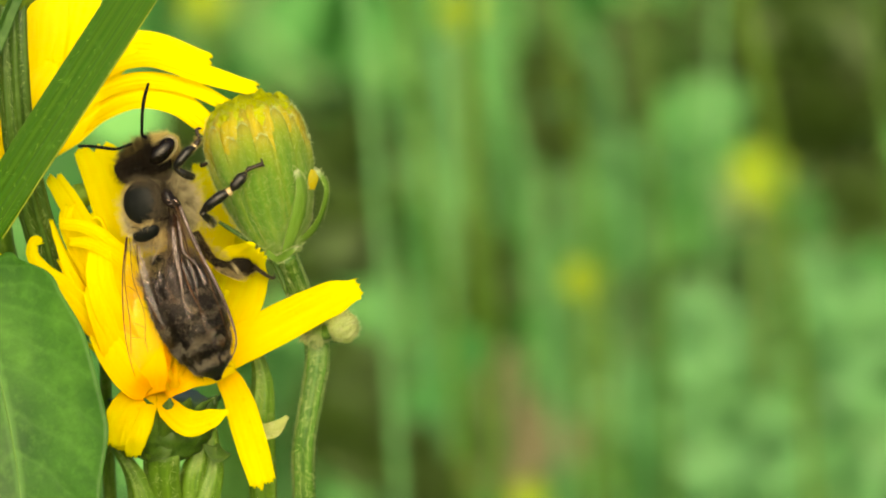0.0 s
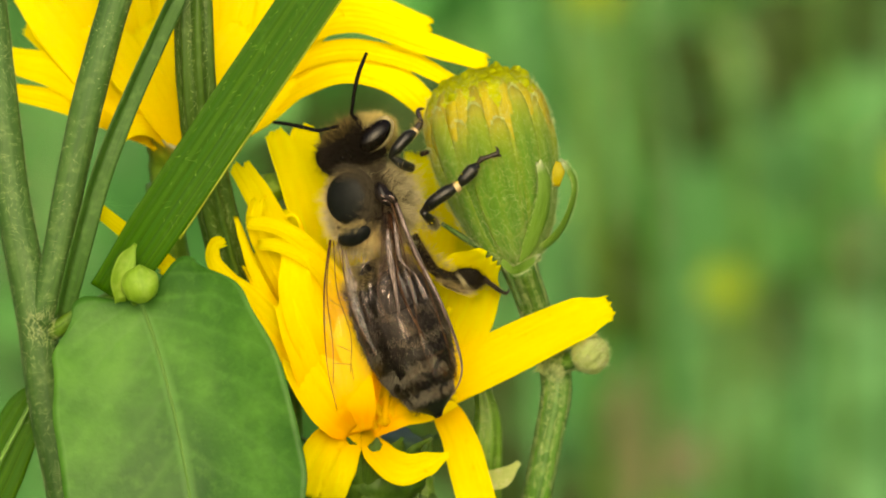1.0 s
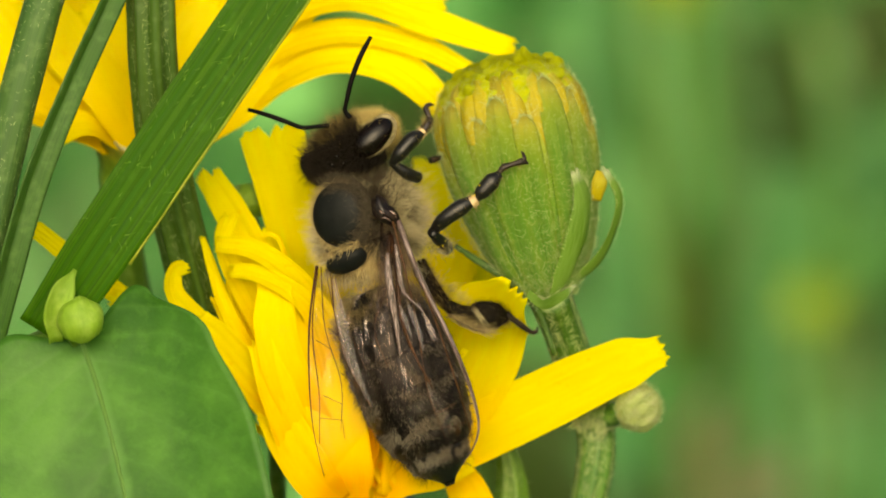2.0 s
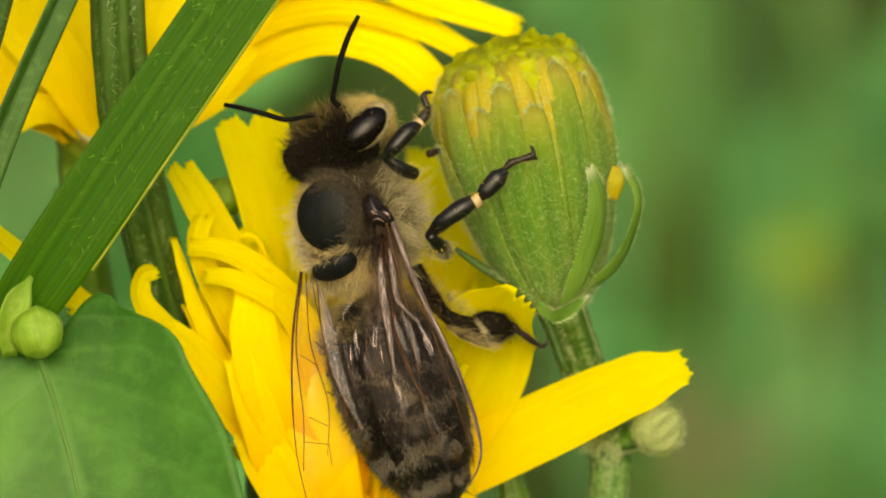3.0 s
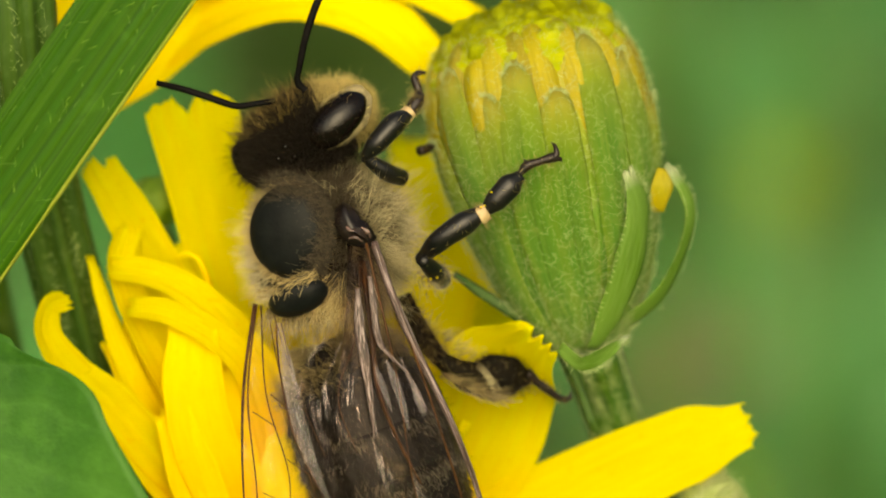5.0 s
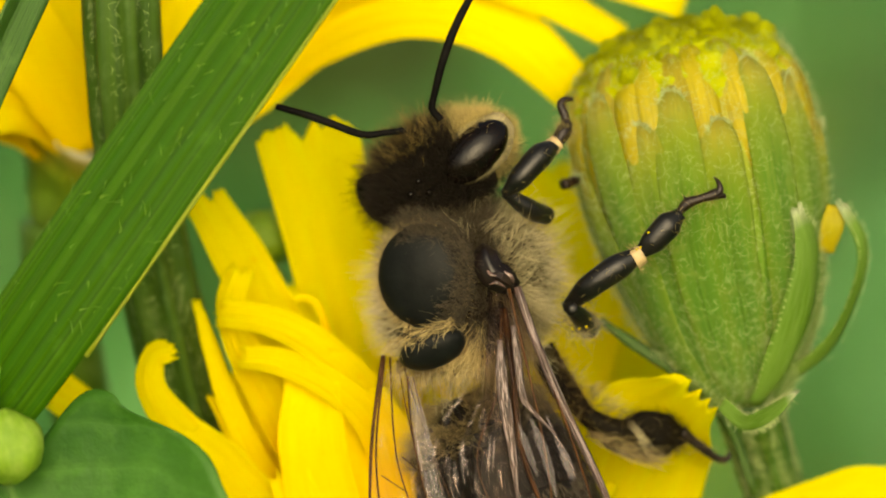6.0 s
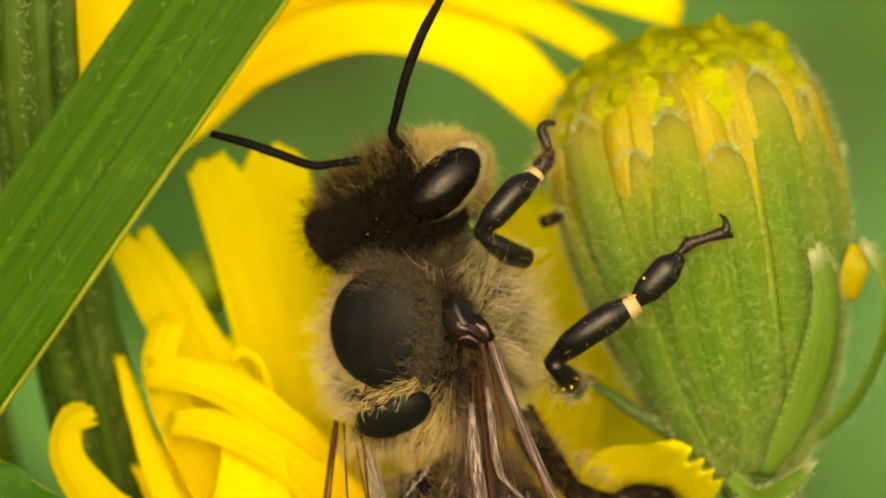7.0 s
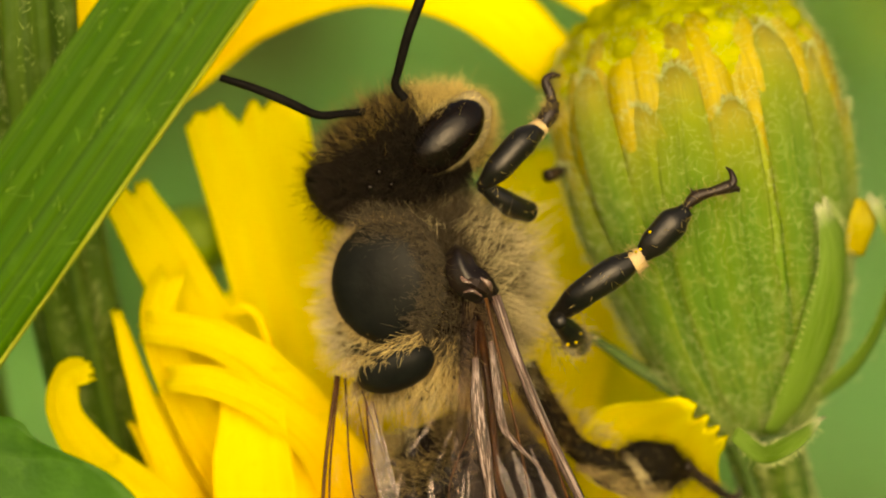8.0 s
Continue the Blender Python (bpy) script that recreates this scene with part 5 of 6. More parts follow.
part("side_stalk", Shape().tube([(8.75, 5.40, -9.24), (9.23, 5.00, -9.00), (9.87, 4.30, -8.80)], [0.5, 0.45, 0.4], 14, 10), stem_light, bud)
_sh = Shape()
for _k in range(620):
    _d = Vector((_rng.gauss(0, 1), -abs(_rng.gauss(0, 1)), _rng.gauss(0, 1))).normalized()
    _sh.strand(_sb + _d * 0.82, _d * 0.3 + Vector((_rng.uniform(-1, 1), _rng.uniform(-1, 0.2), _rng.uniform(-1, 1))), _rng.uniform(0.08, 0.22), 0.010, Vector((0.3, 0, 0.3)), 2)
part("side_down", _sh, hair_white, bud, "white down on the side bud")
part("side_stalk_down", stem_hair([(8.55, 5.20, -9.60), (8.92, 5.10, -9.00), (9.88, 4.90, -8.81)], [0.62, 0.6, 0.5], 1400, 14, (0.1, 0.3), 1.0, 0.012), hair_white, bud)
thin_stalk = thing("thin_stalk", (6.97, 3.00, -5.34), "thin green stalk against the bud", "plant stem")
part("stalk", Shape().tube([(4.03, 2.60, -3.05), (4.82, 2.30, -3.59), (5.65, 2.30, -4.13), (6.80, 2.60, -5.22), (7.44, 2.80, -6.84)], [0.09, 0.13, 0.14, 0.12, 0.1], 10, 20), stem_olive, thin_stalk)
small_bud = thing("small_bud", to_ground((-3.31, 7.00, -3.52)), "small green bud on a thin stalk behind the flower", "flower bud")
part("bud_head", Shape().lathe((-3.18, 6.00, -1.97), (-3.31, 6.00, -0.80), [0.4, 0.75, 0.7, 0.3], 14, 8, ridges=6, depth=0.1), bract_pale, small_bud)
part("stalk", Shape().tube(stem_path([(-3.18, 6.00, -1.97), (-2.81, 6.50, -3.53), (-2.38, 8.00, -6.95)]), [0.28, 0.3, 0.3, 0.4, 0.5, 0.6], 10, 30), stem_green, small_bud)

# ---- the bee ----
rim_grey = chitin("rim_grey", (0.09, 0.075, 0.035), (0.26, 0.22, 0.12), 0.9, spec=0.05)
TH = Vector((0.96, 1.50, -2.36))
bee = thing("honey_bee", tuple(TH), "furry brown honey bee with clear folded wings, clinging to the flower", "bee")
TAX = [Vector((1.72, 0.25, 0.1)), Vector((-0.22, 1.70, 0)), Vector((0.0, 0, 1.85))]
part("thorax", Shape().ball(TH, TAX, 32, 22, 0.02), skin_dark, bee)
SC = Vector((0.12, 0.05, -1.98))
SAX = [Vector((0.95, -0.34, 0.06)), Vector((0.16, 0.40, 0.02)), Vector((-0.05, -0.05, 1.12))]
part("scutum", Shape().ball(SC, SAX, 32, 22), shell_dull, bee, "smooth bald black plate of the back")
SL = Vector((0.32, -0.16, -3.54))
LAX = [Vector((0.68, -0.16, 0.26)), Vector((0.12, 0.42, 0)), Vector((-0.14, -0.1, 0.40))]
part("scutellum", Shape().ball(SL, LAX, 26, 16), shell_dull, bee, "shiny black plate behind the back")

HD = Vector((0.45, 1.05, 0.22))
HU = Vector((0.86, -0.12, 0.48)).normalized()
HW = Vector((-0.46, 0.0, 0.86)).normalized()
HN = HU.cross(HW).normalized()
HAX = [HU * 1.62, HN * 1.0, HW * 0.95]
head = part("head", Shape().ball(HD, HAX, 30, 20, 0.03), skin_dark, bee)
EY = Vector((1.22, 0.22, 0.65))
EU = Vector((0.73, 0.10, 0.68)).normalized()
EW = Vector((-0.67, 0.12, 0.72)).normalized()
EN = EU.cross(EW).normalized()
part("eye", Shape().ball(EY, [EU * 0.88, EN * 0.42, EW * 0.50], 36, 24), eye_black, head, "large glossy black eye")
part("eye", Shape().ball(HD - HU * 1.4 + Vector((0, 0.3, 0)), [EW * 0.7, EN * 0.5, EU * 0.4], 20, 14), eye_black, head, "large glossy black eye")
part("eye_rim", Shape().ball(EY + EU * 0.09 - EW * 0.01 + Vector((0, 0.15, 0)), [EU * 0.94, EN * 0.40, EW * 0.60], 32, 20, 0.08), rim_grey, head, "pale grey rim of the eye")
for _p in ((0.00, -0.02, 0.01), (0.23, 0.05, -0.22), (-0.16, 0.10, -0.27)):
    part("ocellus", Shape().ball(_p, [(0.065, 0, 0), (0, 0.065, 0), (0, 0, 0.065)], 12, 8), eye_black, head, "tiny glassy simple eye")


def fur_ball(sh, centre, axes, count, length, r, rng, keep, comb=(0, 0, 0), jitter=0.45, push=0.96, bend=0.3, clump=0.5):
    """Hairs that stand on an ellipsoid where keep(direction, place) allows."""
    c, (a, b, d) = Vector(centre), axes
    made = tries = 0
    while made < count and tries < count * 30:
        tries += 1
        q = Vector((rng.gauss(0, 1), rng.gauss(0, 1), rng.gauss(0, 1))).normalized()
        p = c + (a * q.x + b * q.y + d * q.z) * push
        if not keep(q, p):
            continue
        nrm = (a * (q.x / a.length_squared) + b * (q.y / b.length_squared) + d * (q.z / d.length_squared)).normalized()
        curl = noise.noise_vector(p * 2.6)
        way = nrm + Vector(comb) + curl * clump + Vector((rng.gauss(0, jitter), rng.gauss(0, jitter), rng.gauss(0, jitter)))
        sh.strand(p, way, rng.uniform(*length), r, Vector((rng.gauss(0, bend), rng.gauss(0, bend), rng.gauss(0, bend))))
        made += 1
    return sh


def fur_locks(sh, centre, axes, locks, per, length, r, rng, keep, comb=(0, 0, 0), jitter=0.35, wide=0.16, bend=0.25):
    """Hairs gathered in pointed locks on an ellipsoid where keep(direction, place) allows."""
    c, (a, b, d) = Vector(centre), axes
    made = tries = 0
    while made < locks and tries < locks * 40:
        tries += 1
        q = Vector((rng.gauss(0, 1), rng.gauss(0, 1), rng.gauss(0, 1))).normalized()
        p = c + (a * q.x + b * q.y + d * q.z) * 0.97
        if not keep(q, p):
            continue
        made += 1
        nrm = (a * (q.x / a.length_squared) + b * (q.y / b.length_squared) + d * (q.z / d.length_squared)).normalized()
        way = (nrm + Vector(comb) + noise.noise_vector(p * 1.7) * 0.5 + Vector([rng.gauss(0, jitter) for _ in range(3)])).normalized()
        far, curve = rng.uniform(*length), Vector([rng.gauss(0, bend) for _ in range(3)])
        end = p + way * far
        for _ in range(per):
            off = Vector([rng.gauss(0, wide) for _ in range(3)])
            root = p + off - nrm * off.dot(nrm)
            tip = end + off * 0.55 + Vector([rng.gauss(0, 0.05) for _ in range(3)])
            sh.strand(root, tip - root, (tip - root).length * rng.uniform(0.6, 1.1), r * rng.uniform(0.7, 1.2), curve)
    return sh


def inside(p, c, u, w, grow=1.0):
    """Whether p lies over the plate with centre c and half axes u, w."""
    d = p - c
    x, z = d.dot(u) / u.length_squared, d.dot(w) / w.length_squared
    return x * x + z * z < grow


def on_plates(p):
    return p.y < 1.6 and (inside(p, SC, SAX[0], SAX[2], 0.62) or inside(p, SL, LAX[0], LAX[2], 0.6))


_rng = random.Random(77)
_f = Shape()
fur_locks(_f, TH, TAX, 260, 22, (0.42, 0.95), 0.008, _rng, lambda q, p: q.y < 0.75 and not on_plates(p) and p.x > TH.x + (0.75 if p.z > TH.z - 0.8 else 0.5), (0.15, -0.05, -0.05))
fur_locks(_f, TH, TAX, 46, 14, (0.4, 0.8), 0.008, _rng, lambda q, p: q.y < 0.6 and not on_plates(p) and p.z < TH.z - 1.3 and p.x < TH.x + 0.6, (-0.2, -0.1, -0.3))
fur_locks(_f, TH, TAX, 150, 14, (0.3, 0.62), 0.0075, _rng, lambda q, p: q.y < 0.8 and p.x < TH.x - 1.05, (-0.3, 0, 0), wide=0.12)
fur_locks(_f, TH, TAX, 70, 16, (0.3, 0.6), 0.0075, _rng, lambda q, p: q.y < 0.5 and p.z > TH.z + 1.2 and not on_plates(p), (-0.1, -0.1, 0.35), wide=0.14)
part("fur", _f, fur_tan, bee, "tan fur of the thorax")
_f = Shape()
fur_ball(_f, TH, TAX, 2600, (0.25, 0.55), 0.009, _rng, lambda q, p: q.y < 0.2 and p.z > TH.z + 0.6 and p.x < TH.x + 0.8 and not on_plates(p), (-0.1, -0.1, 0.3))
fur_ball(_f, TH, TAX, 2600, (0.22, 0.45), 0.009, _rng, lambda q, p: q.y < 0 and -0.5 < p.x - SC.x - 0.85 < 0.75 and abs(p.z - SC.z) < 1.4 and not on_plates(p), (-0.3, -0.1, -0.3))
fur_ball(_f, TH, TAX, 1800, (0.3, 0.6), 0.008, _rng, lambda q, p: q.y < 0.3 and p.x > TH.x + 0.3, (0, 0, -0.2))
for _k in range(1500):
    _a = _rng.uniform(-0.9, 2.1)
    _q = 1.18 - 0.62 * _rng.random() ** 1.6
    _p = SC + SAX[0] * math.cos(_a) * _q + SAX[2] * math.sin(_a) * _q + Vector((0, -0.22, 0))
    _f.strand(_p, Vector((-0.5 + _rng.gauss(0, 0.5), -0.2, 0.3 + _rng.gauss(0, 0.5))), _rng.uniform(0.15, 0.38), 0.008)
part("dark_fur", _f, fur_smoke, bee, "grey-brown fur round the bald plate")
_f = Shape()
for _k in range(130):
    _a = _rng.uniform(-2.0, 0.2)
    _p = SC + SAX[0] * math.cos(_a) * 0.97 + SAX[2] * math.sin(_a) * 0.97 + Vector((0, 0.12, 0))
    _f.strand(_p, Vector((math.cos(_a) * 0.6 + _rng.gauss(0, 0.4), -0.8, math.sin(_a) * 0.5 + _rng.gauss(0, 0.4))), _rng.uniform(0.2, 0.45), 0.007)
for _k in range(150):
    _a = _rng.uniform(-3.3, 0.4)
    _p = SL + LAX[0] * math.cos(_a) * 1.0 + LAX[2] * math.sin(_a) + Vector((0, 0.42, 0))
    _f.strand(_p, Vector((math.cos(_a) * 0.5 + _rng.gauss(0, 0.3), -0.15 + _rng.gauss(0, 0.3), -0.9 + _rng.gauss(0, 0.2))), _rng.uniform(0.35, 0.85), 0.010, Vector((0.1, 0, -0.1)))
for _k in range(300):
    _p = Vector((1.07, 0.10, -3.00)) + Vector((_rng.uniform(-0.25, 0.45), _rng.uniform(-0.1, 0.3), _rng.uniform(-0.7, 0.5)))
    _f.strand(_p, Vector((-0.45 + _rng.gauss(0, 0.3), -0.3, -0.8 + _rng.gauss(0, 0.25))), _rng.uniform(0.4, 0.95), 0.012)
for _k in range(800):
    _a = _rng.uniform(1.2, 4.4)
    _p = SC + SAX[0] * math.cos(_a) * 0.95 + SAX[2] * math.sin(_a) * 0.95 + Vector((0, -0.06, 0))
    _f.strand(_p, Vector((math.cos(_a) * 0.7 + _rng.gauss(0, 0.3), -0.5, math.sin(_a) * 0.7 + _rng.gauss(0, 0.3))), _rng.uniform(0.12, 0.34), 0.005)
for _k in range(170):
    _u = _rng.uniform(-1.1, 0.9)
    _p = SL + LAX[0] * _u + LAX[2] * _rng.uniform(0.6, 1.25) + Vector((0, -0.26, 0))
    _f.strand(_p, Vector((-0.6 + _rng.gauss(0, 0.4), -0.3, -0.35 + _rng.gauss(0, 0.3))), _rng.uniform(0.15, 0.4), 0.008)
part("pale_fur", _f, fur_pale, bee, "pale fringe of hair behind the plates")

_f = Shape()
fur_ball(_f, HD, HAX, 8000, (0.2, 0.5), 0.009, _rng, lambda q, p: q.y > -0.8 and (p - HD).dot(HU) < 0.75 + 0.7 * ((p - HD).dot(HW) < -0.25), (-0.35, -0.1, 0.35), 0.45)
fur_ball(_f, HD, HAX, 2600, (0.2, 0.4), 0.009, _rng, lambda q, p: q.y > 0.4 and (p - HD).dot(HU) < 0.9, (-1.0, 0.35, 0.9), 0.5)
part("face_fur", _f, fur_brown, head, "dark brown fur of the crown")
_f = Shape()
fur_ball(_f, HD, HAX, 2200, (0.15, 0.42), 0.009, _rng, lambda q, p: (p - HD).dot(HU) > 0.7 and (p - HD).dot(HW) > 0.35 and q.y > -0.9, (0.1, 0.1, 0.3), 0.4)
fur_ball(_f, HD, HAX, 1800, (0.2, 0.45), 0.008, _rng, lambda q, p: (p - HD).dot(HU) > 1.1, (0.4, -0.1, 0.0), 0.4)
_m = fur_ball(Shape(), HD, HAX, 1100, (0.3, 0.6), 0.007, _rng, lambda q, p: (p - HD).dot(HU) < 0.6 and (p - HD).dot(HW) > 0.5 and q.y > -0.9, (-0.25, 0.0, 0.15), 0.4)
part("crown_fur", _m, fur_mid, head, "brown hair of the crown")
part("cheek_fur", _f, fur_cheek, head, "yellowish fur behind the eye")
_f = Shape()
for _k in range(600):
    _a = _rng.uniform(-1.0, 1.4)
    _p = EY + EU * 0.86 * math.cos(_a) + EW * 0.5 * math.sin(_a) + Vector((0, 0.12, 0))
    _f.strand(_p + EU * 0.08, EU * math.cos(_a) * 0.7 + EW * math.sin(_a) * 0.8 + Vector((_rng.gauss(0, 0.3), -0.3, _rng.gauss(0, 0.3))), _rng.uniform(0.1, 0.3), 0.006)
part("eye_fringe", _f, fur_cheek, head, "pale hair rim of the eye")


# abdomen: overlapping rings
A0, A1 = Vector((1.12, 1.80, -4.62)), Vector((3.82, 1.20, -11.26))
AR = [0.9, 1.58, 1.78, 1.84, 1.84, 1.72, 1.44, 0.98, 0.16]
AA = (A1 - A0).normalized()
AX = AA.cross(Vector((0, 1, 0))).normalized()
abdomen = part("abdomen", Shape().lathe(A0, A1, [r * 0.94 for r in AR], 36, 30, 0.86), skin_dark, bee)
EDGES = [0.0, 0.17, 0.34, 0.51, 0.68, 0.83, 1.0]
for _k in range(6):
    part("tergite", Shape().lathe(A0, A1, [r * (1.0 + 0.003 * _k) for r in AR], 40, 10, 0.86, span=(max(EDGES[_k] - 0.0, 0), min(EDGES[_k + 1] + 0.012, 1)), push=0.02), shell_mottled if _k < 5 else shell_black, abdomen, "dark brown ring of the abdomen")
AFL = Vector((0, 1, 0)) - AA * AA.y
AFL.normalize()


def belly(s, a, off=0.0):
    r = spread(AR, s) + off
    return A0.lerp(A1, s) + AX * math.cos(a) * r + AFL * math.sin(a) * r * 0.86


_f, _g = Shape(), Shape()
for _k in range(15000):
    _j = _rng.choice((2, 3, 4, 4, 4, 5, 5, 5))
    _s = EDGES[_j] + _rng.gauss(0.03, 0.028 if _j < 5 else 0.016)
    _a = _rng.uniform(-math.pi * 1.1, 0.1)
    _s = min(_s, 0.97)
    _n = noise.noise(Vector((_a * 2.5, _s * 14, 3)))
    if _n < 0.08 - 0.20 * (_j > 2):
        continue
    _o = AX * math.cos(_a) + AFL * math.sin(_a)
    _f.strand(belly(_s, _a, 0.02), _o * 0.35 + AA * 0.9 + Vector((_rng.gauss(0, 0.3), _rng.gauss(0, 0.2), 0)), _rng.uniform(0.06, 0.17), 0.008, steps=2)
for _k in range(2400):
    _s, _a = _rng.uniform(0.02, 0.93), _rng.uniform(-math.pi * 1.2, 0.2)
    _o = AX * math.cos(_a) + AFL * math.sin(_a)
    _g.strand(belly(_s, _a, 0.02), _o * 0.7 + AA * 0.7 + Vector((_rng.gauss(0, 0.3), _rng.gauss(0, 0.3), _rng.gauss(0, 0.3))), _rng.uniform(0.12, 0.35), 0.010, steps=2)
_h = Shape()
for _k in range(5200):
    _s, _a = _rng.betavariate(1.1, 3.2) * 0.22, _rng.uniform(-math.pi * 1.05, 0.05)
    if noise.noise(Vector((_a * 3, _s * 12, 7))) < -0.12:
        continue
    _o = AX * math.cos(_a) + AFL * math.sin(_a)
    _h.strand(belly(_s, _a, 0.01), _o * 0.8 - AA * 0.25 + Vector((_rng.gauss(0, 0.35), _rng.gauss(0, 0.2), _rng.gauss(0, 0.3))), _rng.uniform(0.2, 0.5), 0.007, steps=2)
part("base_hair", _h, fur_felted, abdomen, "long tan hair at the base of the abdomen")
part("banding", _f, fur_felt, abdomen, "greyish hair bands of the rings")
part("short_hair", _g, fur_dark, abdomen, "short dark hair")


# wings
def surface(edge_a, edge_b, s, u, bow):
    a, b = spline(edge_a, 40), spline(edge_b, 40)
    i = min(int(s * 40), 40)
    return a[i].lerp(b[i], u) + Vector((0, -bow * 4 * u * (1 - u), 0))


def wing(name, edge_a, edge_b, bow, veins, cells, label, film, lead=0.09, lead_mat=None):
    n, m = 40, 14
    a, b = spline(edge_a, n), spline(edge_b, n)
    rows = [[a[i].lerp(b[i], j / m) + Vector((0, -bow * 4 * (j / m) * (1 - j / m) + 0.04 * math.sin(j * 0.9 + 0.05 * i) * min(1, i / 8) * max(0.15, 1 - i / 22), 0)) for j in range(m + 1)] for i in range(n + 1)]
    uvs = [[(j / m, i / n) for j in range(m + 1)] for i in range(n + 1)]
    sh = Shape().grid(rows, uvs)
    sh.grid([[p + Vector((0, 0.012, 0)) for p in r] for r in rows], uvs, flip=True)
    ob = part(name, sh, film, bee, label)
    at = lambda s, u: rows[min(int(s * n), n)][min(int(u * m), m)] + Vector((0, -0.015, 0))
    part("vein", Shape().tube([at(k / 8, 0) for k in range(9)], [lead, lead * 0.95, lead * 0.7, lead * 0.4, 0.015], 8, 30), lead_mat or wing_vein, ob, "brown leading vein")
    for path, r in veins:
        part("vein", Shape().tube([at(s, u) for s, u in path], [r * k for k in ((0.9, 0.6, 0.4, 0.3, 0.25) if lead > 0.05 else (0.5, 0.42, 0.34, 0.3, 0.25))], 6, 24), wing_vein, ob)
    for path in cells:
        part("vein", Shape().tube([at(s, u) for s, u in path], [0.011, 0.010], 6, 8), wing_vein, ob)
    return ob


VEINS = [([(0.0, 0.1), (0.3, 0.14), (0.62, 0.2), (0.84, 0.1)], 0.055), ([(0.02, 0.35), (0.3, 0.42), (0.55, 0.5), (0.78, 0.5)], 0.042), ([(0.02, 0.6), (0.3, 0.68), (0.6, 0.82)], 0.03), ([(0.0, 0.85), (0.3, 0.9), (0.5, 0.99)], 0.022)]
CELLS = [[(0.36, 0.16), (0.42, 0.45)], [(0.5, 0.5), (0.56, 0.76)], [(0.6, 0.22), (0.66, 0.52)], [(0.7, 0.2), (0.74, 0.5)], [(0.3, 0.44), (0.36, 0.7)], [(0.74, 0.5), (0.84, 0.7)], [(0.56, 0.76), (0.72, 0.9)]]
WR = [(2.09, -0.45, -2.20), (2.81, -0.50, -4.12), (3.97, -0.40, -6.51), (4.67, 0.00, -8.42), (4.76, 0.30, -9.57), (4.27, 0.40, -10.47)]
WI = [(1.49, -0.50, -2.31), (1.41, -0.75, -4.27), (1.26, -0.90, -6.48), (1.77, -0.80, -8.38), (2.66, -0.40, -9.82), (4.03, 0.30, -10.51)]
_wing = wing("forewing", WR, WI, 0.12, VEINS[:2], CELLS[2:4], "clear brownish folded wing with brown veins", wing_clear, 0.10, vein_mauve)
for _p, _r in (([(1.72, -0.86, -3.3), (1.77, -0.93, -4.1), (1.88, -0.95, -4.9), (2.02, -0.95, -5.8), (2.14, -0.93, -6.8)], [0.06, 0.13, 0.14, 0.08, 0.02]), ([(2.00, -0.84, -3.0), (2.11, -0.88, -3.8), (2.22, -0.90, -4.5), (2.42, -0.88, -4.8), (2.95, -0.80, -5.33)], [0.05, 0.08, 0.08, 0.05, 0.02])):
    part("vein", Shape().tube(_p, _r, 8, 26, flat=0.35, wob=0.25), vein_mauve, _wing, "broad mauve vein at the wing root")
# Strips added in the shape of the bright glints on the wing.
for _p, _w in (([(2.40, -0.86, -4.97), (2.70, -0.92, -5.73), (2.95, -0.92, -6.62)], [0.05, 0.20, 0.19, 0.06]), ([(2.12, -0.90, -5.05), (2.33, -0.95, -5.62), (2.55, -0.95, -6.2)], [0.04, 0.16, 0.14, 0.04]), ([(3.02, -0.78, -5.6), (3.15, -0.78, -5.95), (3.32, -0.76, -6.3)], [0.03, 0.14, 0.13, 0.03])):
    part("glint_strip", Shape().strap(_p, _w, (0, -1, 0.05), 0.012, 16, 6, 0.1), wing_glint, _wing, "pale strip of wing film shaped as a glint")
HRW = [(1.82, -0.10, -2.68), (2.05, -0.30, -4.11), (2.18, -0.40, -5.54), (2.73, -0.30, -6.97), (3.25, -0.20, -7.93)]
HIW = [(1.68, -0.20, -2.80), (1.19, -0.50, -4.10), (0.32, -0.50, -5.52), (0.59, -0.60, -7.18), (2.00, -0.40, -8.86)]
wing("hindwing", HRW, HIW, 0.1, VEINS[1:2], CELLS[:1], "clear hind wing under the fore wing", wing_film)
LR = [(-0.72, 0.60, -3.72), (-0.95, 0.10, -5.51), (-0.98, -0.30, -7.41), (-0.83, -0.50, -9.31), (-0.47, -0.50, -10.90)]
LI = [(-0.19, 0.40, -3.89), (0.40, -0.50, -5.40), (1.15, -0.85, -7.30), (1.10, -0.75, -9.00), (-0.30, -0.50, -10.88)]
wing("forewing", LR, LI, -0.1, VEINS, CELLS, "clear brownish folded wing with brown veins", wing_pane, 0.04)
# Folded strip along the pale reflection band; its whiteness is in the film colour.
FA = [(-0.20, 0.10, -4.15), (-0.10, -0.35, -5.30), (0.22, -0.70, -6.70), (0.72, -0.80, -7.80), (1.20, -0.75, -8.60)]
FB = [(-0.05, 0.05, -4.15), (0.22, -0.50, -5.20), (0.55, -0.82, -6.50), (0.90, -0.90, -7.70), (1.24, -0.78, -8.56)]
wing("hindwing", FA, FB, 0.05, VEINS[3:], [], "narrow folded hind wing with its gleam put into the film colour", wing_fold, 0.02)
tegula = part("tegula", Shape().tube([(1.40, -0.25, -1.35), (1.43, -0.45, -1.56), (1.54, -0.52, -1.87), (1.78, -0.50, -2.04), (2.05, -0.40, -2.24)], [0.09, 0.23, 0.26, 0.24, 0.15], 14, 12, flat=0.8, wob=0.7), shell_hinge, bee, "glossy dark brown wing hinge", origin=(1.55, -0.80, -1.66))
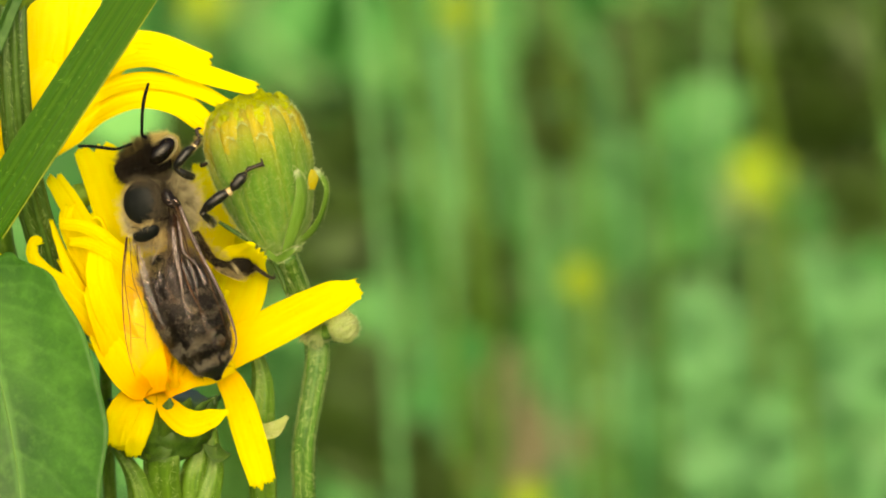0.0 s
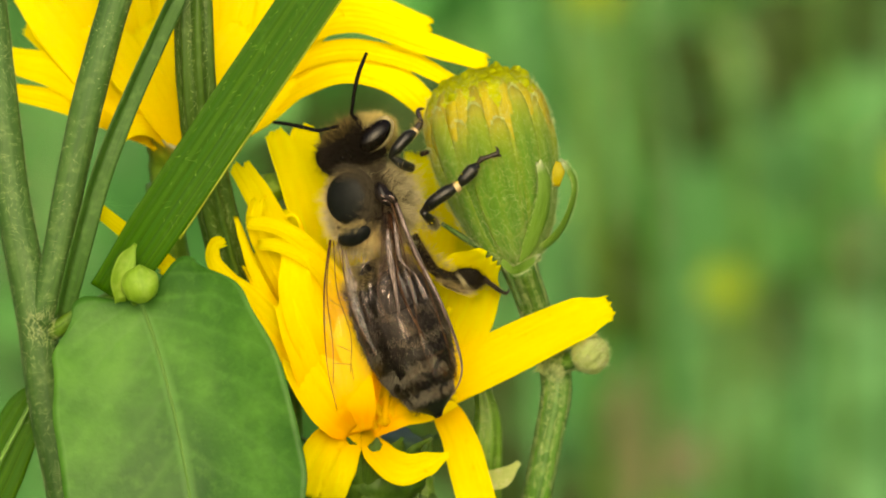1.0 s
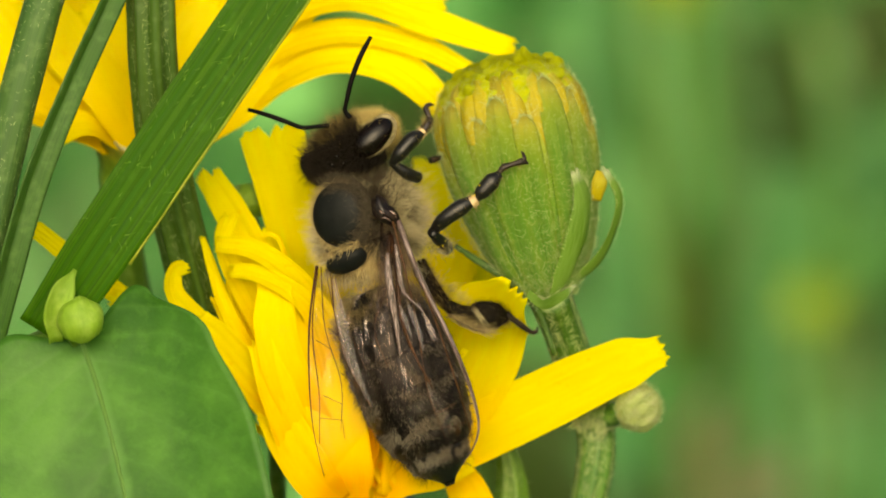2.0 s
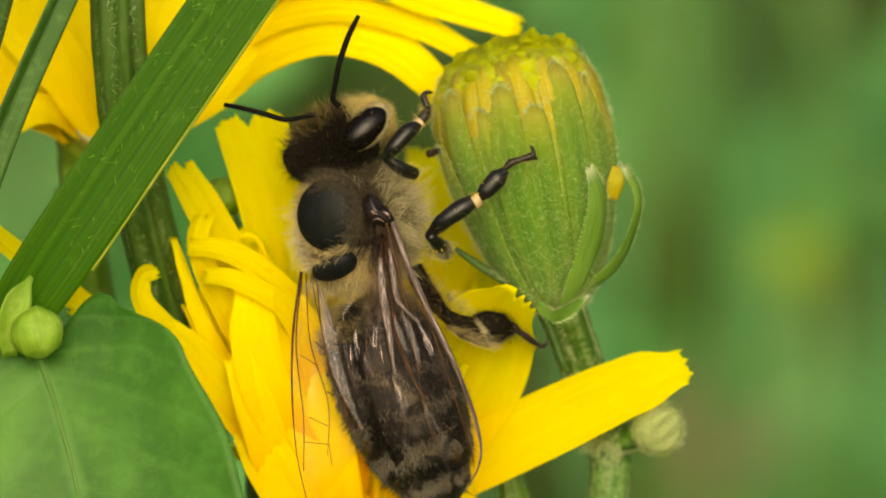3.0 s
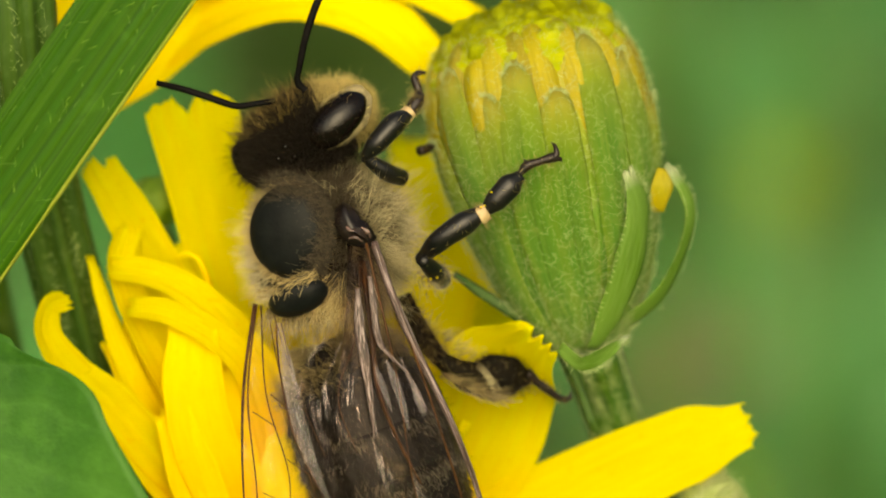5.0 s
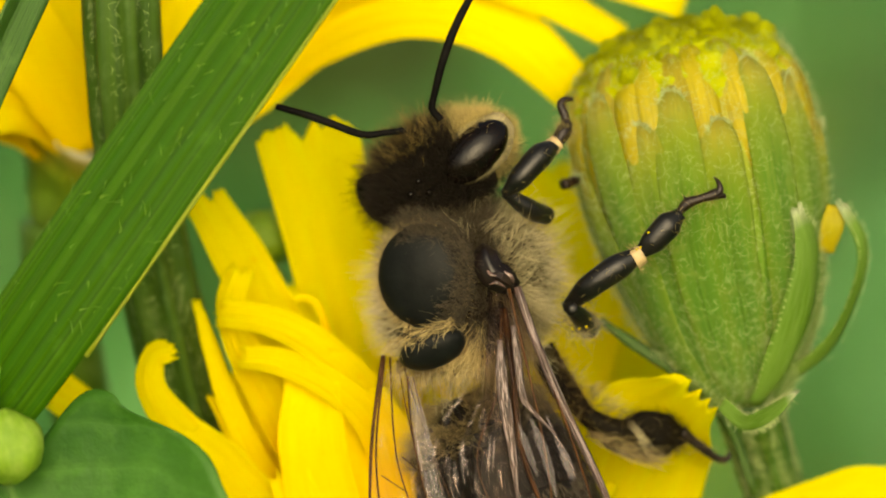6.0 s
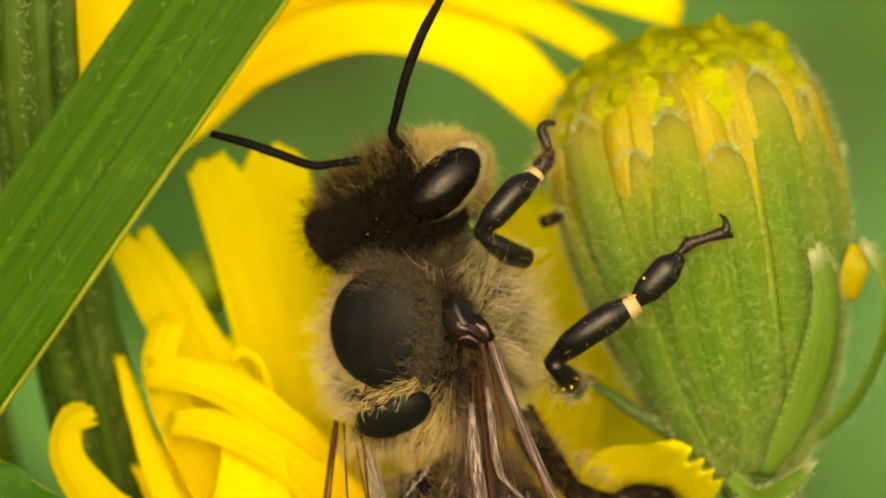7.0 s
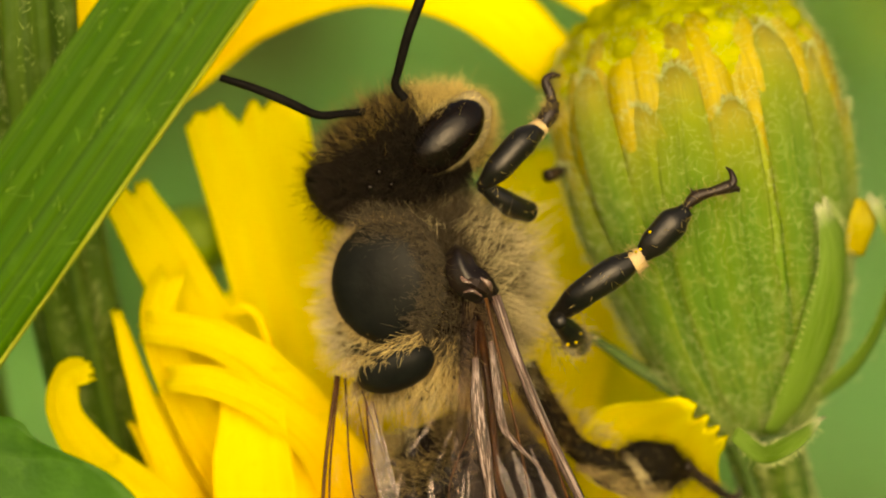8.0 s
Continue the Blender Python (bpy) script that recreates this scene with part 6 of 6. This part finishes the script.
cam.data.dof.focus_object = tegula
for _p, _r in (([(1.44, -0.62, -1.80), (1.52, -0.80, -1.92), (1.68, -0.82, -1.96)], 0.05), ([(1.80, -0.76, -1.86), (1.96, -0.74, -1.98), (2.02, -0.62, -2.12)], 0.06), ([(1.50, -0.74, -2.14), (1.66, -0.80, -2.10), (1.84, -0.74, -2.20)], 0.045)):
    part("hinge_plate", Shape().tube(_p, [_r * 0.4, _r, _r * 0.4], 8, 10, wob=0.3), hinge_pink, tegula, "pinkish glossy plate of the wing hinge")
part("hinge_knob", Shape().tube([(1.59, -0.72, -1.91), (1.75, -0.76, -1.98), (1.95, -0.66, -2.14)], [0.05, 0.12, 0.05], 5, 4, wob=0.4), shell_brown, tegula, smooth=False)


# legs
def hairs_on(path, radii, count, seed, length, r=0.006):
    return stem_hair(path, radii, count, seed, length, 1.0, r, 1.3)


def leg_piece(name, parent, path, radii, mat, count, flat, seed, hair=None):
    """One piece of a leg with its hairs; the first piece of a leg hangs on the bee."""
    ob = part(name, Shape().tube(path, radii, 16, 16, flat=flat), mat, parent)
    if count:
        part("leg_hair", hairs_on(path, radii, count, seed, (0.08, 0.26)), hair or fur_cheek, ob if parent is bee else parent)
    return ob


_leg = leg_piece("front_leg", bee, [(2.77, 0.60, -0.72), (2.38, 0.20, -0.57), (1.87, -0.10, -0.21)], [0.2, 0.22, 0.14], shell_black, 40, 1, 200)
leg_piece("tibia", _leg, [(1.85, -0.10, -0.25), (2.18, -0.20, 0.13), (2.58, -0.10, 0.57), (2.89, 0.10, 0.78)], [0.13, 0.25, 0.27, 0.17], shell_black, 40, 1, 201)
leg_piece("joint", _leg, [(2.81, 0.08, 0.73), (2.96, 0.14, 0.87)], [0.2, 0.17], joint_tan, 0, 1, 202)
leg_piece("basitarsus", _leg, [(2.93, 0.14, 0.85), (3.09, 0.25, 1.07), (3.18, 0.35, 1.29)], [0.14, 0.17, 0.12], claw_brown, 160, 1, 203)
leg_piece("tarsus", _leg, [(3.17, 0.35, 1.25), (3.11, 0.40, 1.47), (3.04, 0.45, 1.66), (3.15, 0.50, 1.77), (3.30, 0.60, 1.77)], [0.09, 0.1, 0.09, 0.07, 0.04], claw_brown, 40, 1, 204)
_leg = leg_piece("middle_leg", bee, [(3.58, 1.60, -3.13), (3.71, 1.00, -3.13), (3.57, 0.30, -2.96), (3.22, -0.35, -2.61)], [0.18, 0.24, 0.22, 0.15], shell_black, 90, 1, 220)
leg_piece("tibia", _leg, [(3.20, 0.05, -2.64), (3.63, -0.45, -2.19), (4.18, -0.50, -1.80), (4.64, -0.45, -1.52)], [0.15, 0.26, 0.29, 0.2], shell_black, 50, 0.9, 221)
leg_piece("joint", _leg, [(4.57, -0.45, -1.60), (4.77, -0.45, -1.48)], [0.235, 0.2], joint_tan, 60, 1, 222)
leg_piece("basitarsus", _leg, [(4.71, -0.45, -1.49), (5.00, -0.50, -1.19), (5.29, -0.50, -0.88), (5.56, -0.45, -0.62)], [0.15, 0.27, 0.29, 0.14], shell_black, 60, 0.7, 223)
leg_piece("tarsus", _leg, [(5.51, -0.45, -0.62), (5.71, -0.45, -0.40), (5.98, -0.45, -0.31), (6.35, -0.45, -0.19)], [0.08, 0.12, 0.09, 0.12], claw_brown, 60, 1, 224)
leg_piece("claw", _leg, [(6.26, -0.45, -0.23), (6.39, -0.45, -0.13), (6.36, -0.40, 0.05), (6.28, -0.20, 0.14)], [0.1, 0.08, 0.05, 0.015], claw_brown, 0, 1, 225)
leg_piece("claw", _leg, [(6.31, -0.45, -0.24), (6.46, -0.40, -0.24), (6.52, -0.20, -0.30)], [0.09, 0.06, 0.02], claw_brown, 0, 1, 226)
leg_piece("spur", _leg, [(5.69, -0.45, -0.42), (5.66, -0.45, -0.31), (5.62, -0.45, -0.24)], [0.04, 0.03, 0.01], claw_brown, 0, 1, 227)
_sh = Shape()
for _k in range(260):
    _p = Vector((3.45, 0.2, -2.95)) + Vector((_rng.gauss(0, 0.22), _rng.gauss(0.3, 0.2), _rng.gauss(0, 0.18)))
    _sh.strand(_p, Vector((_rng.gauss(0.4, 0.6), -0.3, _rng.gauss(-0.4, 0.5))), _rng.uniform(0.2, 0.5), 0.006)
part("leg_hair", _sh, fur_tan, _leg, "loose tan hair at the root of the leg")
_sh = Shape()
for _p in ((4.62, -0.66, -1.38), (4.70, -0.64, -1.34), (4.86, -0.78, -1.02), (4.60, -0.62, -1.62), (3.52, -0.05, -2.95), (3.60, 0.0, -3.06), (3.45, -0.02, -3.10), (3.68, 0.05, -2.90)):
    _sh.ball(_p, [(0.026, 0, 0), (0, 0.026, 0), (0, 0, 0.026)], 8, 6)
part("pollen_grains", _sh, petal_back, _leg, "bright yellow pollen grains")
_leg = leg_piece("hind_leg", bee, [(2.73, 1.80, -3.62), (3.15, 1.60, -4.40), (3.70, 1.50, -5.05)], [0.28, 0.30, 0.20], skin_dark, 900, 1, 240, fur_mid)
leg_piece("tibia", _leg, [(3.58, 1.45, -4.98), (3.95, 1.40, -5.22), (4.40, 1.45, -5.48), (4.85, 1.60, -5.62)], [0.19, 0.24, 0.38, 0.40], shell_felt, 260, 0.6, 241, fur_mid)
leg_piece("basitarsus", _leg, [(4.58, 1.55, -5.50), (4.95, 1.55, -5.46), (5.40, 1.65, -5.47), (5.86, 1.90, -5.52)], [0.40, 0.52, 0.47, 0.16], shell_felt, 700, 0.3, 242, fur_dark)
leg_piece("tarsus", _leg, [(5.78, 1.90, -5.40), (6.05, 2.00, -5.64), (6.28, 2.10, -5.80), (6.52, 2.20, -5.98), (6.74, 2.30, -6.06)], [0.13, 0.10, 0.11, 0.08, 0.08], claw_brown, 60, 1, 243)
leg_piece("claw", _leg, [(6.66, 2.28, -6.06), (6.82, 2.30, -6.00), (6.84, 2.30, -5.84)], [0.08, 0.06, 0.02], claw_brown, 0, 1, 244)
_sh = Shape()
for _k in range(520):
    _s = _rng.random()
    _p = Vector((3.75, 1.35, -5.38)).lerp(Vector((4.95, 1.50, -5.93)), _s) + Vector((_rng.gauss(0, 0.05), _rng.uniform(-0.1, 0.2), _rng.gauss(0, 0.04)))
    _sh.strand(_p, Vector((0.9 + _rng.gauss(0, 0.25), -0.25, -0.55 + _rng.gauss(0, 0.25))), _rng.uniform(0.3, 0.75), 0.009, Vector((0.1, 0, 0.25)))
for _k in range(50):
    _p = Vector((5.0, 1.6, -5.05)).lerp(Vector((5.8, 1.9, -5.9)), _rng.random()) + Vector((_rng.gauss(0, 0.1), -0.1, 0))
    _sh.strand(_p, Vector((0.8, -0.3, -0.3 + _rng.gauss(0, 0.4))), _rng.uniform(0.1, 0.25), 0.007)
part("long_hair", _sh, fur_pale, _leg, "long pale hair along the hind shin")
_sh = Shape()
for _k in range(120):
    _p = Vector((3.05, 1.5, -4.15)).lerp(Vector((4.30, 1.4, -5.20)), _rng.random() ** 0.8) + Vector((_rng.gauss(0.1, 0.1), _rng.uniform(-0.1, 0.2), _rng.gauss(0.1, 0.1)))
    _sh.strand(_p, Vector((0.7 + _rng.gauss(0, 0.35), -0.2, 0.55 + _rng.gauss(0, 0.3))), _rng.uniform(0.2, 0.55), 0.006)
part("leg_hair", _sh, fur_tan, _leg, "soft tan hair above the hind thigh")
_sh = Shape()
for _k in range(26):
    _p = Vector((4.62, 1.25, -5.22)) + Vector((_rng.gauss(0, 0.05), -0.05, _rng.gauss(0, 0.05)))
    _sh.strand(_p, Vector((0.55 + _rng.gauss(0, 0.12), -0.15, -0.5 + _rng.gauss(0, 0.15))), _rng.uniform(0.4, 0.75), 0.009, Vector((-0.1, 0, -0.25)))
part("long_hair", _sh, fur_tan, _leg, "curved tan hairs of the pollen basket")
_leg = leg_piece("front_leg", bee, [(3.19, 2.20, -0.10), (3.40, 2.40, -0.03), (3.60, 2.60, 0.11)], [0.12, 0.11, 0.07], claw_brown, 20, 1, 260)


# antennae, each about its socket
def antenna(path, radii):
    rings = [spread(radii, k / 44) * (1.015 if k % 2 else 0.98) for k in range(45)]
    ob = part("antenna", Shape().tube(path, rings, 12, 132, wob=0.10), antenna_black, bee, "thin elbowed black antenna", origin=path[0])
    return ob


ANT_R = antenna([(0.46, 0.20, 1.34), (0.29, 0.10, 1.57), (0.35, 0.00, 1.90), (0.55, -0.20, 2.68), (0.83, -0.30, 3.39), (1.20, -0.30, 4.08)], [0.09, 0.085, 0.075, 0.09, 0.095, 0.09, 0.07])
ANT_L = antenna([(-0.27, 0.40, 1.09), (-0.71, 0.30, 1.04), (-1.19, 0.20, 1.00), (-1.82, 0.10, 1.22), (-2.43, 0.10, 1.43), (-3.03, 0.20, 1.59)], [0.075, 0.07, 0.08, 0.085, 0.085, 0.08, 0.065])


def swing(ob, rows):
    """Keys a part's turn upright about its own origin, and its nod towards the lens, in degrees."""
    at = ob.location.copy()
    walk(ob, [(t, Matrix.Translation(at) @ pose(0, 0, 0, 0, a, sum(nod))) for t, a, *nod in rows])


def motions():
    swing(ANT_R, [(0.0, -11.0), (0.5, -7.5), (1.0, -5.7), (1.5, 1.5), (1.7, 1.0), (2.8, -2.5), (3.5, -2.9), (5.5, -2.0), (6.5, 0.0), (7.5, -1.5), (8.0, 0.0)])
    swing(ANT_L, [(0.0, -11.3), (0.5, -11.0), (1.0, -6.6), (1.5, 3.7), (1.7, 3.0), (2.8, -4.0), (3.5, -3.4), (4.2, -3.2), (5.5, -0.6), (6.5, 0.0), (7.0, -0.5), (7.1, 1.5, 8), (7.3, 5.5, 23), (7.5, 3.5, 22), (7.7, 3.0, 19), (8.0, 2.4, 13)])


motions()
